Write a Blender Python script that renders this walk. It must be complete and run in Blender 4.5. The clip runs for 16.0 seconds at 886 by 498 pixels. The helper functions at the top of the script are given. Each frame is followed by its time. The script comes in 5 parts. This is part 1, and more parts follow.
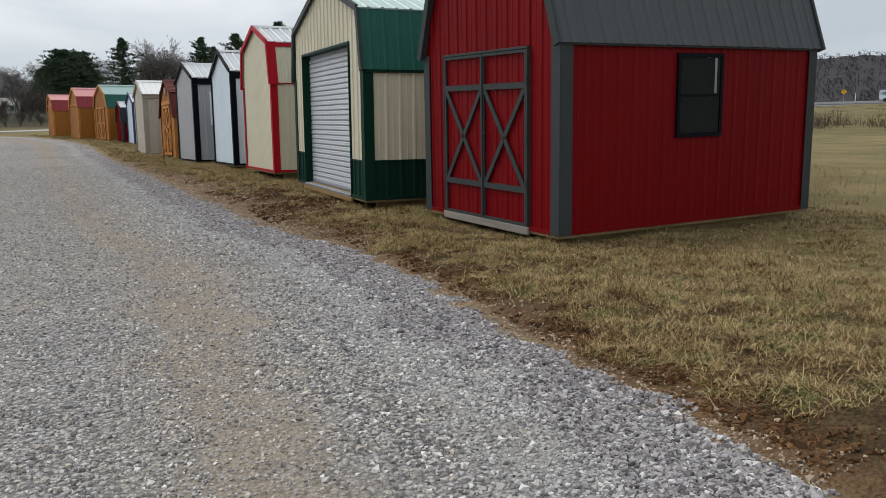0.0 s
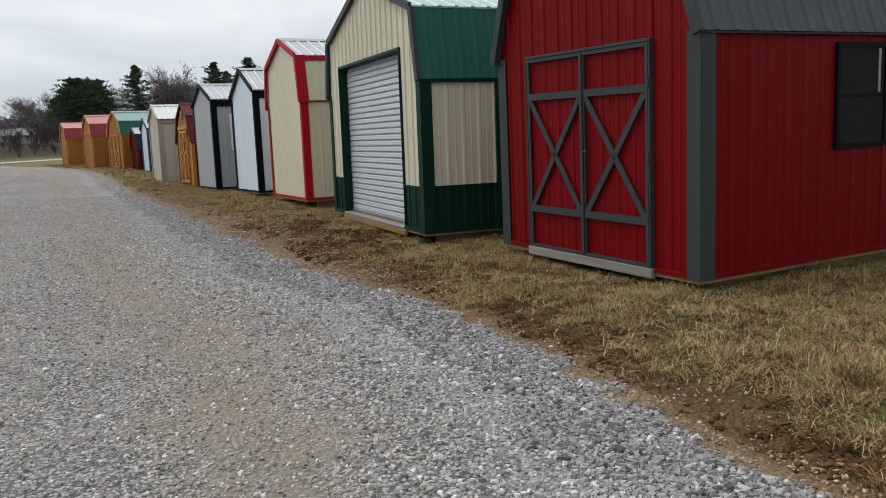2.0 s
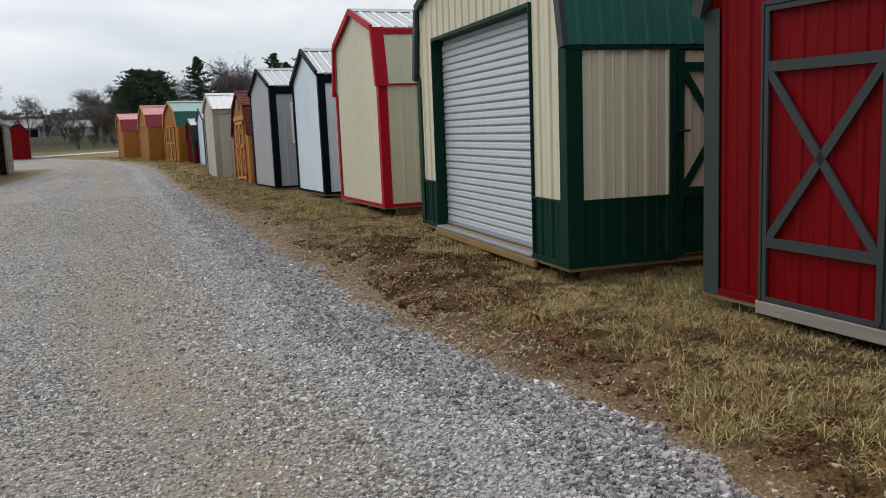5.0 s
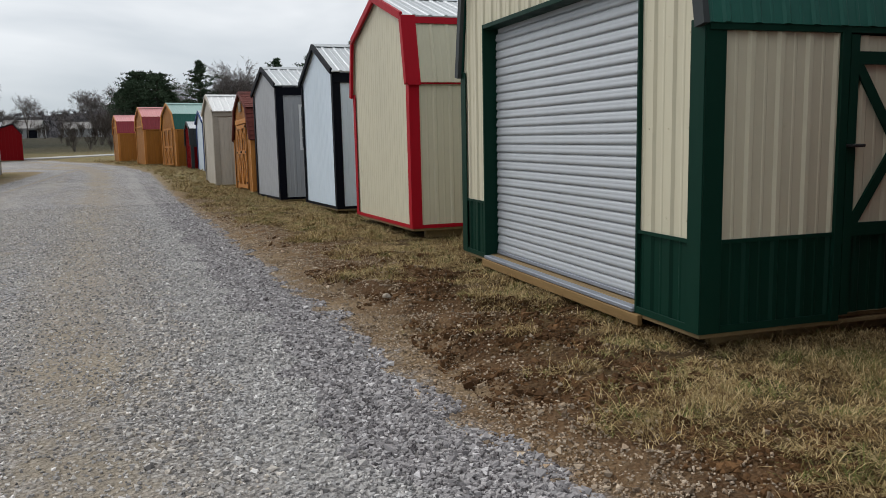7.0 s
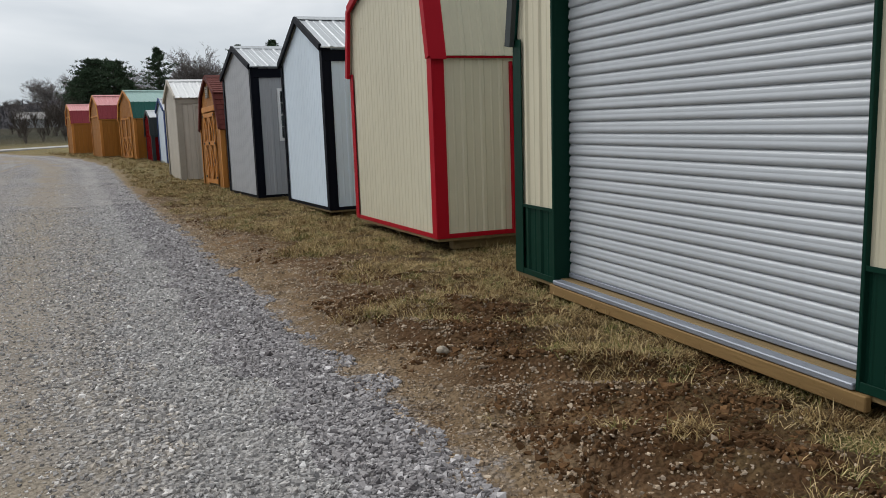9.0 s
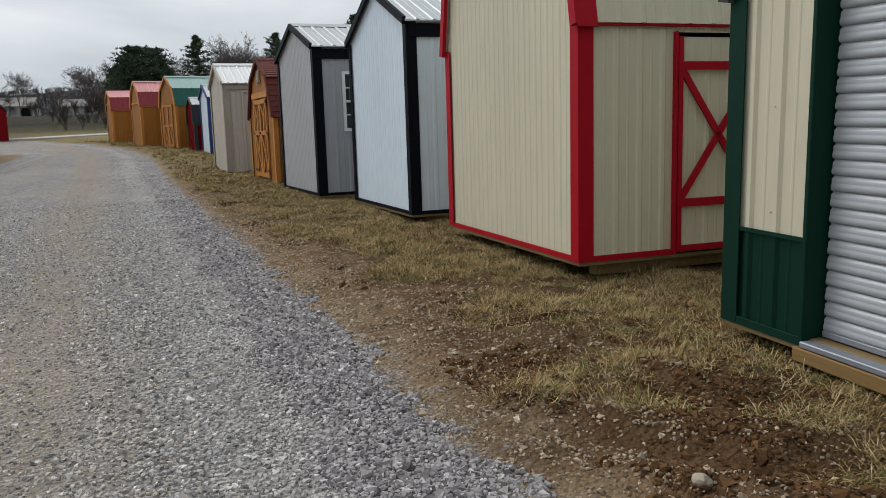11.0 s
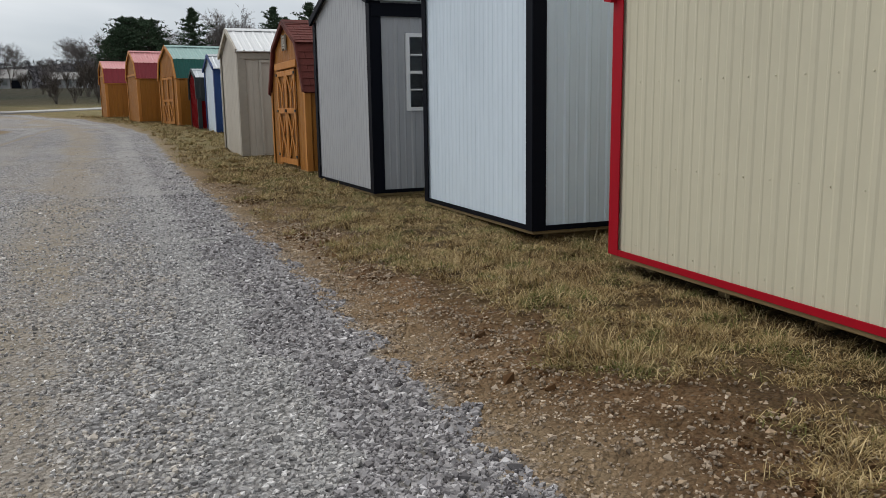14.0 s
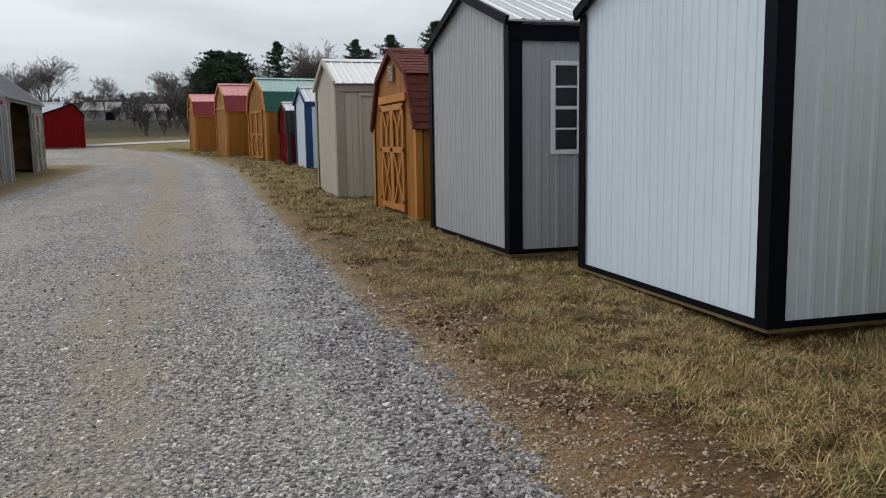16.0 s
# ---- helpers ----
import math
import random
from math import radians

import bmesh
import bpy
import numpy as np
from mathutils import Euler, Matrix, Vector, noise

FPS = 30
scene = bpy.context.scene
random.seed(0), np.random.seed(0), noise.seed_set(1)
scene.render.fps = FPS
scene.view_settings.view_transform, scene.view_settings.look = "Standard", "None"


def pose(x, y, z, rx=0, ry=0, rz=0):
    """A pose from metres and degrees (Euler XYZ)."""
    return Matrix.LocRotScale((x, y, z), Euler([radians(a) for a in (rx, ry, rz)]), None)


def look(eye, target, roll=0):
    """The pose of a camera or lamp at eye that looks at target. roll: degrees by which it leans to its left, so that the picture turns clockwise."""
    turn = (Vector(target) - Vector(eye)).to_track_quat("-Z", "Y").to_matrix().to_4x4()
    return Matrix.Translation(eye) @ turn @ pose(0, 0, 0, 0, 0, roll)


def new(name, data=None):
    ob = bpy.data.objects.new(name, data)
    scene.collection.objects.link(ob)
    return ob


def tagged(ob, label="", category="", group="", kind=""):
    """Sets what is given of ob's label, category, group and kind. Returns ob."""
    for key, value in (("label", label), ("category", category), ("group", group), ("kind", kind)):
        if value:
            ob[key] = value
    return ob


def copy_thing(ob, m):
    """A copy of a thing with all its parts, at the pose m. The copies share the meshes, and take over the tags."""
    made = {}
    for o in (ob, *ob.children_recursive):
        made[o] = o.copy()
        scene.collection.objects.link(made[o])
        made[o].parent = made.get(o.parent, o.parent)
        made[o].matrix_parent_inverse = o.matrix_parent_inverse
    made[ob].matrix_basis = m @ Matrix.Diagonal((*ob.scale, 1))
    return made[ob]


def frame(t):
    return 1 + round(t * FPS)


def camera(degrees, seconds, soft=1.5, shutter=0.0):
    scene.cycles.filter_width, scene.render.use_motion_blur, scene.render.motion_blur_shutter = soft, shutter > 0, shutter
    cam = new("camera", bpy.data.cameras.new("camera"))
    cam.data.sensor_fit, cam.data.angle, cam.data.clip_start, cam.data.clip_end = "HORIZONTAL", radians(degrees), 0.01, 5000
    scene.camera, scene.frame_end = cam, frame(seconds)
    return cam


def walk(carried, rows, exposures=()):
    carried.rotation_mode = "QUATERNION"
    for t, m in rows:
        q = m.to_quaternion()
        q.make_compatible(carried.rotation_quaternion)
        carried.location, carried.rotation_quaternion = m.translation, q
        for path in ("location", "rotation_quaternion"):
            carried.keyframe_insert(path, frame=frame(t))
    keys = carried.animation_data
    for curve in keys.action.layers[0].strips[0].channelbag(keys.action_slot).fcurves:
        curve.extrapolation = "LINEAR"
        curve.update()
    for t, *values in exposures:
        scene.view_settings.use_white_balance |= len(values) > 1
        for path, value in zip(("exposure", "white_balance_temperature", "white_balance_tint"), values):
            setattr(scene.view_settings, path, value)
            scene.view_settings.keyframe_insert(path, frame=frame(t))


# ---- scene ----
cam = camera(56.9, 16.0, soft=0.75)
METRES, EYE, TILT, LEAN, TURN = 17.89, 1.56, 0.0, 0.0, -21.0
ROWS = [
    (0.0, 0.0, 0.0, 0.0, -0.13, -8.07, 0.92),
    (0.5, -0.0103, 0.0296, 0.0015, 0.08, -7.9, 1.66),
    (1.0, -0.0211, 0.0568, 0.003, -0.8, -6.84, 1.77),
    (1.5, -0.0296, 0.084, 0.0004, -1.77, -6.74, 2.09),
    (2.0, -0.0431, 0.1128, 0.0027, 0.7, -6.83, 2.55),
    (2.5, -0.0554, 0.1371, 0.0046, -0.36, -7.06, 2.85),
    (3.0, -0.0622, 0.1683, 0.0046, -1.32, -7.36, 3.58),
    (3.5, -0.0706, 0.1982, 0.0063, -1.44, -7.36, 3.07),
    (4.0, -0.0763, 0.2278, 0.0043, -1.08, -7.43, 2.7),
    (4.5, -0.0842, 0.2596, 0.0067, 4.21, -7.59, 3.01),
    (7.0, -0.1328, 0.4053, 0.0116, 4.67, -6.7, 1.5),
    (7.5, -0.1465, 0.4313, 0.0137, 5.62, -6.98, 2.04),
    (8.0, -0.1589, 0.4628, 0.0148, 4.67, -7.18, 2.27),
    (10.5, -0.2226, 0.6116, 0.018, 0.4, -8.29, 1.44),
    (11.0, -0.2391, 0.6384, 0.0189, 4.54, -8.34, 1.76),
    (11.5, -0.2554, 0.6671, 0.0176, 4.96, -8.4, 1.57),
    (12.0, -0.273, 0.6926, 0.0188, 6.82, -8.58, 1.53),
    (12.5, -0.2877, 0.719, 0.0199, 5.3, -8.95, 2.17),
    (13.0, -0.3011, 0.7483, 0.0213, 5.5, -9.07, 1.89),
    (13.5, -0.3135, 0.7769, 0.0218, 4.02, -9.33, 1.03),
    (14.0, -0.3256, 0.809, 0.0212, 4.22, -9.76, 0.9),
    (14.5, -0.3423, 0.8366, 0.0226, 9.46, -9.59, 0.91),
    (15.0, -0.3548, 0.8651, 0.0236, 9.42, -10.01, 0.89),
    (15.5, -0.3671, 0.8937, 0.0274, 8.65, -9.37, 0.88),
    (16.0, -0.3808, 0.9173, 0.03, 9.5, -7.62, 0.91),
]
walk(cam, [(t, pose(0, 0, EYE, TILT, LEAN, TURN) @ pose(METRES * x, METRES * y, METRES * z, 90 + pitch, roll, yaw)) for t, x, y, z, yaw, pitch, roll in ROWS],
     exposures=((0.0, 0.10), (4.5, 0.11), (7.5, 0.03), (11.0, -0.02), (16.0, -0.04)))

# ---------------------------------------------------------------- light
world = bpy.data.worlds.new("overcast_sky")
scene.world = world
world.use_nodes = True
wn, wl = world.node_tree.nodes, world.node_tree.links
wn.clear()
SUN_EL, SUN_ROT = radians(52), radians(311)
sky = wn.new("ShaderNodeTexSky")
sky.sky_type = "NISHITA"
sky.sun_disc = False
sky.sun_elevation, sky.sun_rotation = SUN_EL, SUN_ROT
sky_gain = wn.new("ShaderNodeVectorMath")
sky_gain.operation = "SCALE"
sky_gain.inputs["Scale"].default_value = 0.10
wl.new(sky.outputs[0], sky_gain.inputs[0])
w_co = wn.new("ShaderNodeTexCoord")
w_map = wn.new("ShaderNodeMapping")
w_map.inputs["Scale"].default_value = (1.0, 1.0, 3.2)
wl.new(w_co.outputs["Generated"], w_map.inputs["Vector"])
w_noise = wn.new("ShaderNodeTexNoise")
w_noise.inputs["Scale"].default_value = 2.1
w_noise.inputs["Detail"].default_value = 5.0
w_noise.inputs["Roughness"].default_value = 0.5
w_noise.inputs["Distortion"].default_value = 0.3
wl.new(w_map.outputs[0], w_noise.inputs["Vector"])
w_ramp = wn.new("ShaderNodeValToRGB")
w_ramp.color_ramp.elements[0].position = 0.38
w_ramp.color_ramp.elements[0].color = (0.50, 0.54, 0.58, 1)
w_ramp.color_ramp.elements[1].position = 0.60
w_ramp.color_ramp.elements[1].color = (0.92, 0.93, 0.94, 1)
wl.new(w_noise.outputs[0], w_ramp.inputs[0])
w_sep = wn.new("ShaderNodeSeparateXYZ")
wl.new(w_co.outputs["Generated"], w_sep.inputs[0])
w_low = wn.new("ShaderNodeMapRange")
w_low.interpolation_type = "SMOOTHSTEP"
w_low.inputs["From Min"].default_value, w_low.inputs["From Max"].default_value = 0.0, 0.22
w_low.inputs["To Min"].default_value, w_low.inputs["To Max"].default_value = 0.75, 0.0
wl.new(w_sep.outputs["Z"], w_low.inputs["Value"])
w_haze = wn.new("ShaderNodeMix")
w_haze.data_type = "RGBA"
w_haze.inputs["B"].default_value = (0.39, 0.445, 0.51, 1)
wl.new(w_low.outputs[0], w_haze.inputs["Factor"])
wl.new(w_ramp.outputs[0], w_haze.inputs["A"])
w_mix = wn.new("ShaderNodeMix")
w_mix.data_type = "RGBA"
w_mix.inputs["Factor"].default_value = 0.88
wl.new(sky_gain.outputs[0], w_mix.inputs["A"])
wl.new(w_haze.outputs["Result"], w_mix.inputs["B"])
w_bg = wn.new("ShaderNodeBackground")
w_bg.inputs["Strength"].default_value = 1.09
wl.new(w_mix.outputs["Result"], w_bg.inputs["Color"])
w_out = wn.new("ShaderNodeOutputWorld")
wl.new(w_bg.outputs[0], w_out.inputs[0])

sun = new("sun", bpy.data.lights.new("sun", "SUN"))
sun.data.energy, sun.data.angle, sun.data.color = 1.7, radians(42), (1.0, 0.97, 0.93)
sun.matrix_world = look((-31, 27, 52), (0, 0, 0))


# ---------------------------------------------------------------- materials
def material(name, col, rough=0.6, metal=0.0, col2=None, scale=6.0, bump=0.0, bump_scale=60.0, stretch=(1, 1, 1), stain=0.25,
             island=0.0, spec=0.4, detail=6.0):
    """Colour with stains at a large and grain at a small scale, in object space."""
    m = bpy.data.materials.new(name)
    m.use_nodes = True
    n, l = m.node_tree.nodes, m.node_tree.links
    b = n["Principled BSDF"]
    b.inputs["Roughness"].default_value, b.inputs["Metallic"].default_value = rough, metal
    b.inputs["Specular IOR Level"].default_value = spec
    co = n.new("ShaderNodeTexCoord")
    mp = n.new("ShaderNodeMapping")
    mp.inputs["Scale"].default_value = stretch
    l.new(co.outputs["Object"], mp.inputs["Vector"])
    big = n.new("ShaderNodeTexNoise")
    big.inputs["Scale"].default_value, big.inputs["Detail"].default_value = scale * 0.22, 4.0
    fine = n.new("ShaderNodeTexNoise")
    fine.inputs["Scale"].default_value, fine.inputs["Detail"].default_value = scale * 4, detail
    l.new(mp.outputs[0], big.inputs["Vector"])
    l.new(mp.outputs[0], fine.inputs["Vector"])
    add = n.new("ShaderNodeMath")
    add.operation = "MULTIPLY_ADD"
    add.inputs[1].default_value = 0.45
    l.new(fine.outputs[0], add.inputs[0])
    l.new(big.outputs[0], add.inputs[2])
    ramp = n.new("ShaderNodeMapRange")
    ramp.inputs["From Min"].default_value, ramp.inputs["From Max"].default_value = 0.5, 0.98
    l.new(add.outputs[0], ramp.inputs["Value"])
    mix = n.new("ShaderNodeMix")
    mix.data_type = "RGBA"
    c2 = col2 or tuple(c * (1 - stain) for c in col)
    mix.inputs["A"].default_value, mix.inputs["B"].default_value = (*col, 1), (*c2, 1)
    l.new(ramp.outputs[0], mix.inputs["Factor"])
    last = mix.outputs["Result"]
    if island:
        geo = n.new("ShaderNodeNewGeometry")
        hsv = n.new("ShaderNodeHueSaturation")
        mr = n.new("ShaderNodeMapRange")
        mr.inputs["To Min"].default_value, mr.inputs["To Max"].default_value = 1 - island, 1 + island
        l.new(geo.outputs["Random Per Island"], mr.inputs["Value"])
        l.new(mr.outputs[0], hsv.inputs["Value"])
        l.new(last, hsv.inputs["Color"])
        last = hsv.outputs[0]
    l.new(last, b.inputs["Base Color"])
    rr = n.new("ShaderNodeMapRange")
    rr.inputs["To Min"].default_value, rr.inputs["To Max"].default_value = max(rough - 0.1, 0.02), min(rough + 0.12, 1)
    l.new(fine.outputs[0], rr.inputs["Value"])
    l.new(rr.outputs[0], b.inputs["Roughness"])
    if bump:
        bn = n.new("ShaderNodeTexNoise")
        bn.inputs["Scale"].default_value, bn.inputs["Detail"].default_value = bump_scale, 5.0
        l.new(mp.outputs[0], bn.inputs["Vector"])
        bp = n.new("ShaderNodeBump")
        bp.inputs["Strength"].default_value, bp.inputs["Distance"].default_value = bump, 0.01
        l.new(bn.outputs[0], bp.inputs["Height"])
        l.new(bp.outputs[0], b.inputs["Normal"])
    return m


def steel(name, col, rough=0.5, stain=0.14, metal=0.0, spec=0.22):
    return material(name, col, rough, metal, scale=2.5, stain=stain, bump=0.05, bump_scale=3.0, stretch=(1, 1, 0.35), spec=spec)


M_RED = steel("red_painted_steel", (0.165, 0.0021, 0.0043), 0.48, 0.2, 0.0, 0.08)
M_GREY = steel("charcoal_painted_steel", (0.044, 0.051, 0.052), 0.5, 0.14, 0.0, 0.12)
M_CREAM = steel("cream_painted_steel", (0.58, 0.543, 0.41), 0.45)
M_GREEN = steel("dark_green_painted_steel", (0.0055, 0.032, 0.021), 0.45, 0.2, 0.0, 0.08)
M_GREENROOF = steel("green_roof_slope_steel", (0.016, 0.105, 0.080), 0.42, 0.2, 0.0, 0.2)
# near-black matt colour that makes window panes look dark
M_DARKPANE = material("dark_pane_colour", (0.018, 0.021, 0.02), 0.8, scale=30, stain=0.3, spec=0.1)
M_GREYROOF = steel("charcoal_roof_steel", (0.070, 0.079, 0.084), 0.5)
M_BRIGHTRED = steel("bright_red_painted_steel", (0.35, 0.006, 0.016), 0.5, 0.14, 0.0, 0.1)
M_WHITE = steel("white_painted_steel", (0.60, 0.69, 0.77), 0.45)
M_LGREY = steel("light_grey_painted_steel", (0.36, 0.37, 0.385), 0.42)
M_BLACK = steel("black_painted_steel", (0.005, 0.006, 0.010), 0.5, 0.1, 0.0, 0.05)
M_GALV = steel("galvalume_roof_steel", (0.52, 0.55, 0.57), 0.42, 0.2, 0.35)
M_SLAT = steel("galvanized_door_slat", (0.45, 0.475, 0.50), 0.38, 0.1, 0.25)
M_SILL = steel("galvanized_sill", (0.29, 0.315, 0.36), 0.45, 0.2, 0.4)
M_NAVY = steel("navy_painted_wood", (0.02, 0.05, 0.16), 0.5)
M_BEIGE = material("beige_painted_siding", (0.47, 0.43, 0.365), 0.6, scale=4, bump=0.15, bump_scale=40, stretch=(1, 1, 0.2))
M_TAUPE = material("taupe_trim_paint", (0.32, 0.29, 0.24), 0.6, scale=4, bump=0.1)
M_HONEY = material("honey_stained_siding", (0.33, 0.13, 0.012), 0.55, col2=(0.20, 0.07, 0.006), scale=3, bump=0.3, bump_scale=30, stretch=(1.5, 1.5, 0.12))
M_HONEYT = material("honey_stained_trim_board", (0.50, 0.215, 0.04), 0.55, col2=(0.34, 0.12, 0.02), scale=3, bump=0.3, bump_scale=30, stretch=(1.5, 1.5, 0.12))
M_WOOD = material("treated_timber", (0.25, 0.175, 0.08), 0.8, col2=(0.12, 0.085, 0.04), scale=5, bump=0.4, bump_scale=50, stretch=(1, 0.1, 1))
M_NEWWOOD = material("fresh_treated_timber", (0.23, 0.14, 0.05), 0.8, col2=(0.14, 0.085, 0.03), scale=5, bump=0.4, bump_scale=50, stretch=(1, 0.1, 1))
M_GREYWOOD = material("weathered_grey_board", (0.24, 0.22, 0.19), 0.85, col2=(0.12, 0.11, 0.10), scale=5, bump=0.4, bump_scale=50, stretch=(1, 0.1, 1))
M_BARE = material("unpainted_osb_lining", (0.55, 0.40, 0.22), 0.8, col2=(0.26, 0.16, 0.07), scale=12, bump=0.2)
M_SHINGLE = material("red_asphalt_shingle", (0.13, 0.028, 0.02), 0.9, col2=(0.06, 0.014, 0.011), scale=14, bump=0.5, bump_scale=160)
M_ROSE = steel("faded_red_roof_steel", (0.25, 0.036, 0.046), 0.45)
M_TEAL = steel("green_roof_steel", (0.016, 0.095, 0.078), 0.42)
# garage's upper roof slopes: green with the sky's reflection mixed into its colour
M_GREENSKY = steel("green_roof_steel_sky_reflection", (0.46, 0.60, 0.57), 0.4, 0.2, 0.2)
M_ROSETOP = steel("pale_pink_roof_top_steel", (0.62, 0.27, 0.27), 0.4)
# teal lightened as if it mirrored the sky, for upper slopes
M_TEALTOP = steel("teal_roof_steel_sky_reflection", (0.30, 0.45, 0.42), 0.4)
M_WHITEROOF = steel("white_roof_steel", (0.74, 0.75, 0.75), 0.45, 0.12)
M_BARNROOF = steel("grey_barn_roof_steel", (0.17, 0.18, 0.19), 0.45)
M_BLOCK = material("concrete_block", (0.22, 0.21, 0.20), 0.9, scale=20, bump=0.5, bump_scale=120)
M_IRON = material("black_iron", (0.015, 0.015, 0.016), 0.5, scale=20)


def glass_material():
    m = bpy.data.materials.new("window_glass")
    m.use_nodes = True
    b = m.node_tree.nodes["Principled BSDF"]
    b.inputs["Base Color"].default_value = (0.75, 0.8, 0.8, 1)
    b.inputs["Roughness"].default_value = 0.03
    b.inputs["IOR"].default_value = 1.45
    b.inputs["Transmission Weight"].default_value = 1.0
    return m


M_GLASS = glass_material()


# ---------------------------------------------------------------- mesh helpers
def smooth(a, b, x):
    t = min(max((x - a) / (b - a), 0.0), 1.0)
    return t * t * (3 - 2 * t)


def lerp_table(table, x):
    if x <= table[0][0]:
        return table[0][1]
    for (a, p), (b, q) in zip(table, table[1:]):
        if x <= b:
            return p + (q - p) * (x - a) / (b - a)
    return table[-1][1]


def mesh_object(name, verts, faces, mat, parent=None, label="", recalc=True):
    me = bpy.data.meshes.new(name)
    me.from_pydata(verts, [], faces)
    if recalc:
        bm = bmesh.new()
        bm.from_mesh(me)
        bmesh.ops.recalc_face_normals(bm, faces=bm.faces)
        bm.to_mesh(me)
        bm.free()
    me.materials.append(mat)
    ob = new(name, me)
    if parent:
        ob.parent = parent
    if label:
        ob["label"] = label
    return ob


class Solid:
    """Gathers the vertices and faces of one part."""

    def __init__(self):
        self.v, self.f = [], []

    def add(self, verts, faces):
        k = len(self.v)
        self.v += [tuple(p) for p in verts]
        self.f += [tuple(i + k for i in f) for f in faces]
        return self

    def box(self, lo, hi, c=0.004, m=None):
        """A box with chamfered edges."""
        lo, hi = Vector(lo), Vector(hi)
        mid, half = (lo + hi) / 2, (hi - lo) / 2
        c = min(c, 0.45 * min(half))
        pts, idx = [], {}
        for sx in (-1, 1):
            for sy in (-1, 1):
                for sz in (-1, 1):
                    s = (sx, sy, sz)
                    for ax in range(3):
                        p = [s[k] * (half[k] - (0 if k == ax else c)) for k in range(3)]
                        idx[(s, ax)] = len(pts)
                        pts.append(mid + Vector(p))
        fs = []
        for ax in range(3):
            b_, c_ = (ax + 1) % 3, (ax + 2) % 3
            for sg in (-1, 1):
                ring = []
                for q in ((-1, -1), (1, -1), (1, 1), (-1, 1)):
                    s = [0, 0, 0]
                    s[ax], s[b_], s[c_] = sg, q[0], q[1]
                    ring.append(idx[(tuple(s), ax)])
                fs.append(ring if sg > 0 else ring[::-1])
            for q in ((-1, -1), (1, -1), (1, 1), (-1, 1)):
                s1, s2 = [0, 0, 0], [0, 0, 0]
                s1[ax], s1[b_], s1[c_] = -1, q[0], q[1]
                s2[ax], s2[b_], s2[c_] = 1, q[0], q[1]
                fs.append([idx[(tuple(s1), b_)], idx[(tuple(s2), b_)], idx[(tuple(s2), c_)], idx[(tuple(s1), c_)]])
        for sx in (-1, 1):
            for sy in (-1, 1):
                for sz in (-1, 1):
                    s = (sx, sy, sz)
                    fs.append([idx[(s, 0)], idx[(s, 1)], idx[(s, 2)]])
        if m is not None:
            pts = [m @ p for p in pts]
        return self.add(pts, fs)

    def prism(self, poly, place, n0, n1):
        """A polygon of (a, z) swept from n0 to n1 along the outward way."""
        k = len(poly)
        vs = [place(a, z, n0) for a, z in poly] + [place(a, z, n1) for a, z in poly]
        fs = [tuple(range(k)), tuple(range(2 * k - 1, k - 1, -1))]
        fs += [(i, (i + 1) % k, (i + 1) % k + k, i + k) for i in range(k)]
        return self.add(vs, fs)

    def board(self, p, q, width, place, n0, n1):
        """A straight board from p to q on a wall."""
        p, q = Vector(p), Vector(q)
        d = (q - p).normalized() * width / 2
        s = Vector((-d.y, d.x))
        return self.prism([p - s, q - s, q + s, p + s], place, n0, n1)

    def sheet(self, a0, a1, bot, top, place, kind="ag", pitch=0.229, depth=0.019, thick=0.03, kinks=()):
        """A ribbed or grooved wall sheet between two height lines."""
        cuts = {a0: 0.0, a1: 0.0}
        k = math.floor(a0 / pitch)
        while k * pitch < a1 + pitch and kind != "flat":
            c = (k + 0.5) * pitch
            if kind == "ag":
                prof = ((-0.034, 0), (-0.016, depth), (0.016, depth), (0.034, 0), (0.10, 0), (0.108, 0.004), (0.122, 0.004), (0.13, 0))
            elif kind == "wave":
                prof = ((-pitch / 2, 0), (-pitch / 4, depth * .5), (0, depth), (pitch / 4, depth * .5))
            else:
                prof = ((-0.008, 0), (-0.005, -depth), (0.005, -depth), (0.008, 0))
            for o, h in prof:
                if a0 + 0.002 < c + o < a1 - 0.002:
                    cuts[c + o] = h
            k += 1
        keys = sorted(cuts)
        for x in kinks:
            if a0 + 0.003 < x < a1 - 0.003 and all(abs(x - y) > 0.002 for y in keys):
                lo = max(y for y in keys if y < x)
                hi = min(y for y in keys if y > x)
                cuts[x] = cuts[lo] + (cuts[hi] - cuts[lo]) * (x - lo) / (hi - lo)
        keys = sorted(cuts)
        vs, fs = [], []
        for a in keys:
            b_, t_ = bot(a), top(a)
            vs += [place(a, b_, cuts[a]), place(a, t_, cuts[a]), place(a, t_, -thick), place(a, b_, -thick)]
        for i in range(len(keys) - 1):
            o, p = 4 * i, 4 * i + 4
            fs += [(o, p, p + 1, o + 1), (o + 1, p + 1, p + 2, o + 2), (o + 2, p + 2, p + 3, o + 3), (o + 3, p + 3, p, o)]
        e = len(vs) - 4
        fs += [(0, 1, 2, 3), (e + 3, e + 2, e + 1, e)]
        return self.add(vs, fs)

    def make(self, name, mat, parent=None, label=""):
        return mesh_object(name, self.v, self.f, mat, parent, label)


def thing(name, label, category, m, group="", kind=""):
    ob = new(name)
    ob.empty_display_size = 0.2
    ob.matrix_world = m
    return tagged(ob, label, category, group, kind)


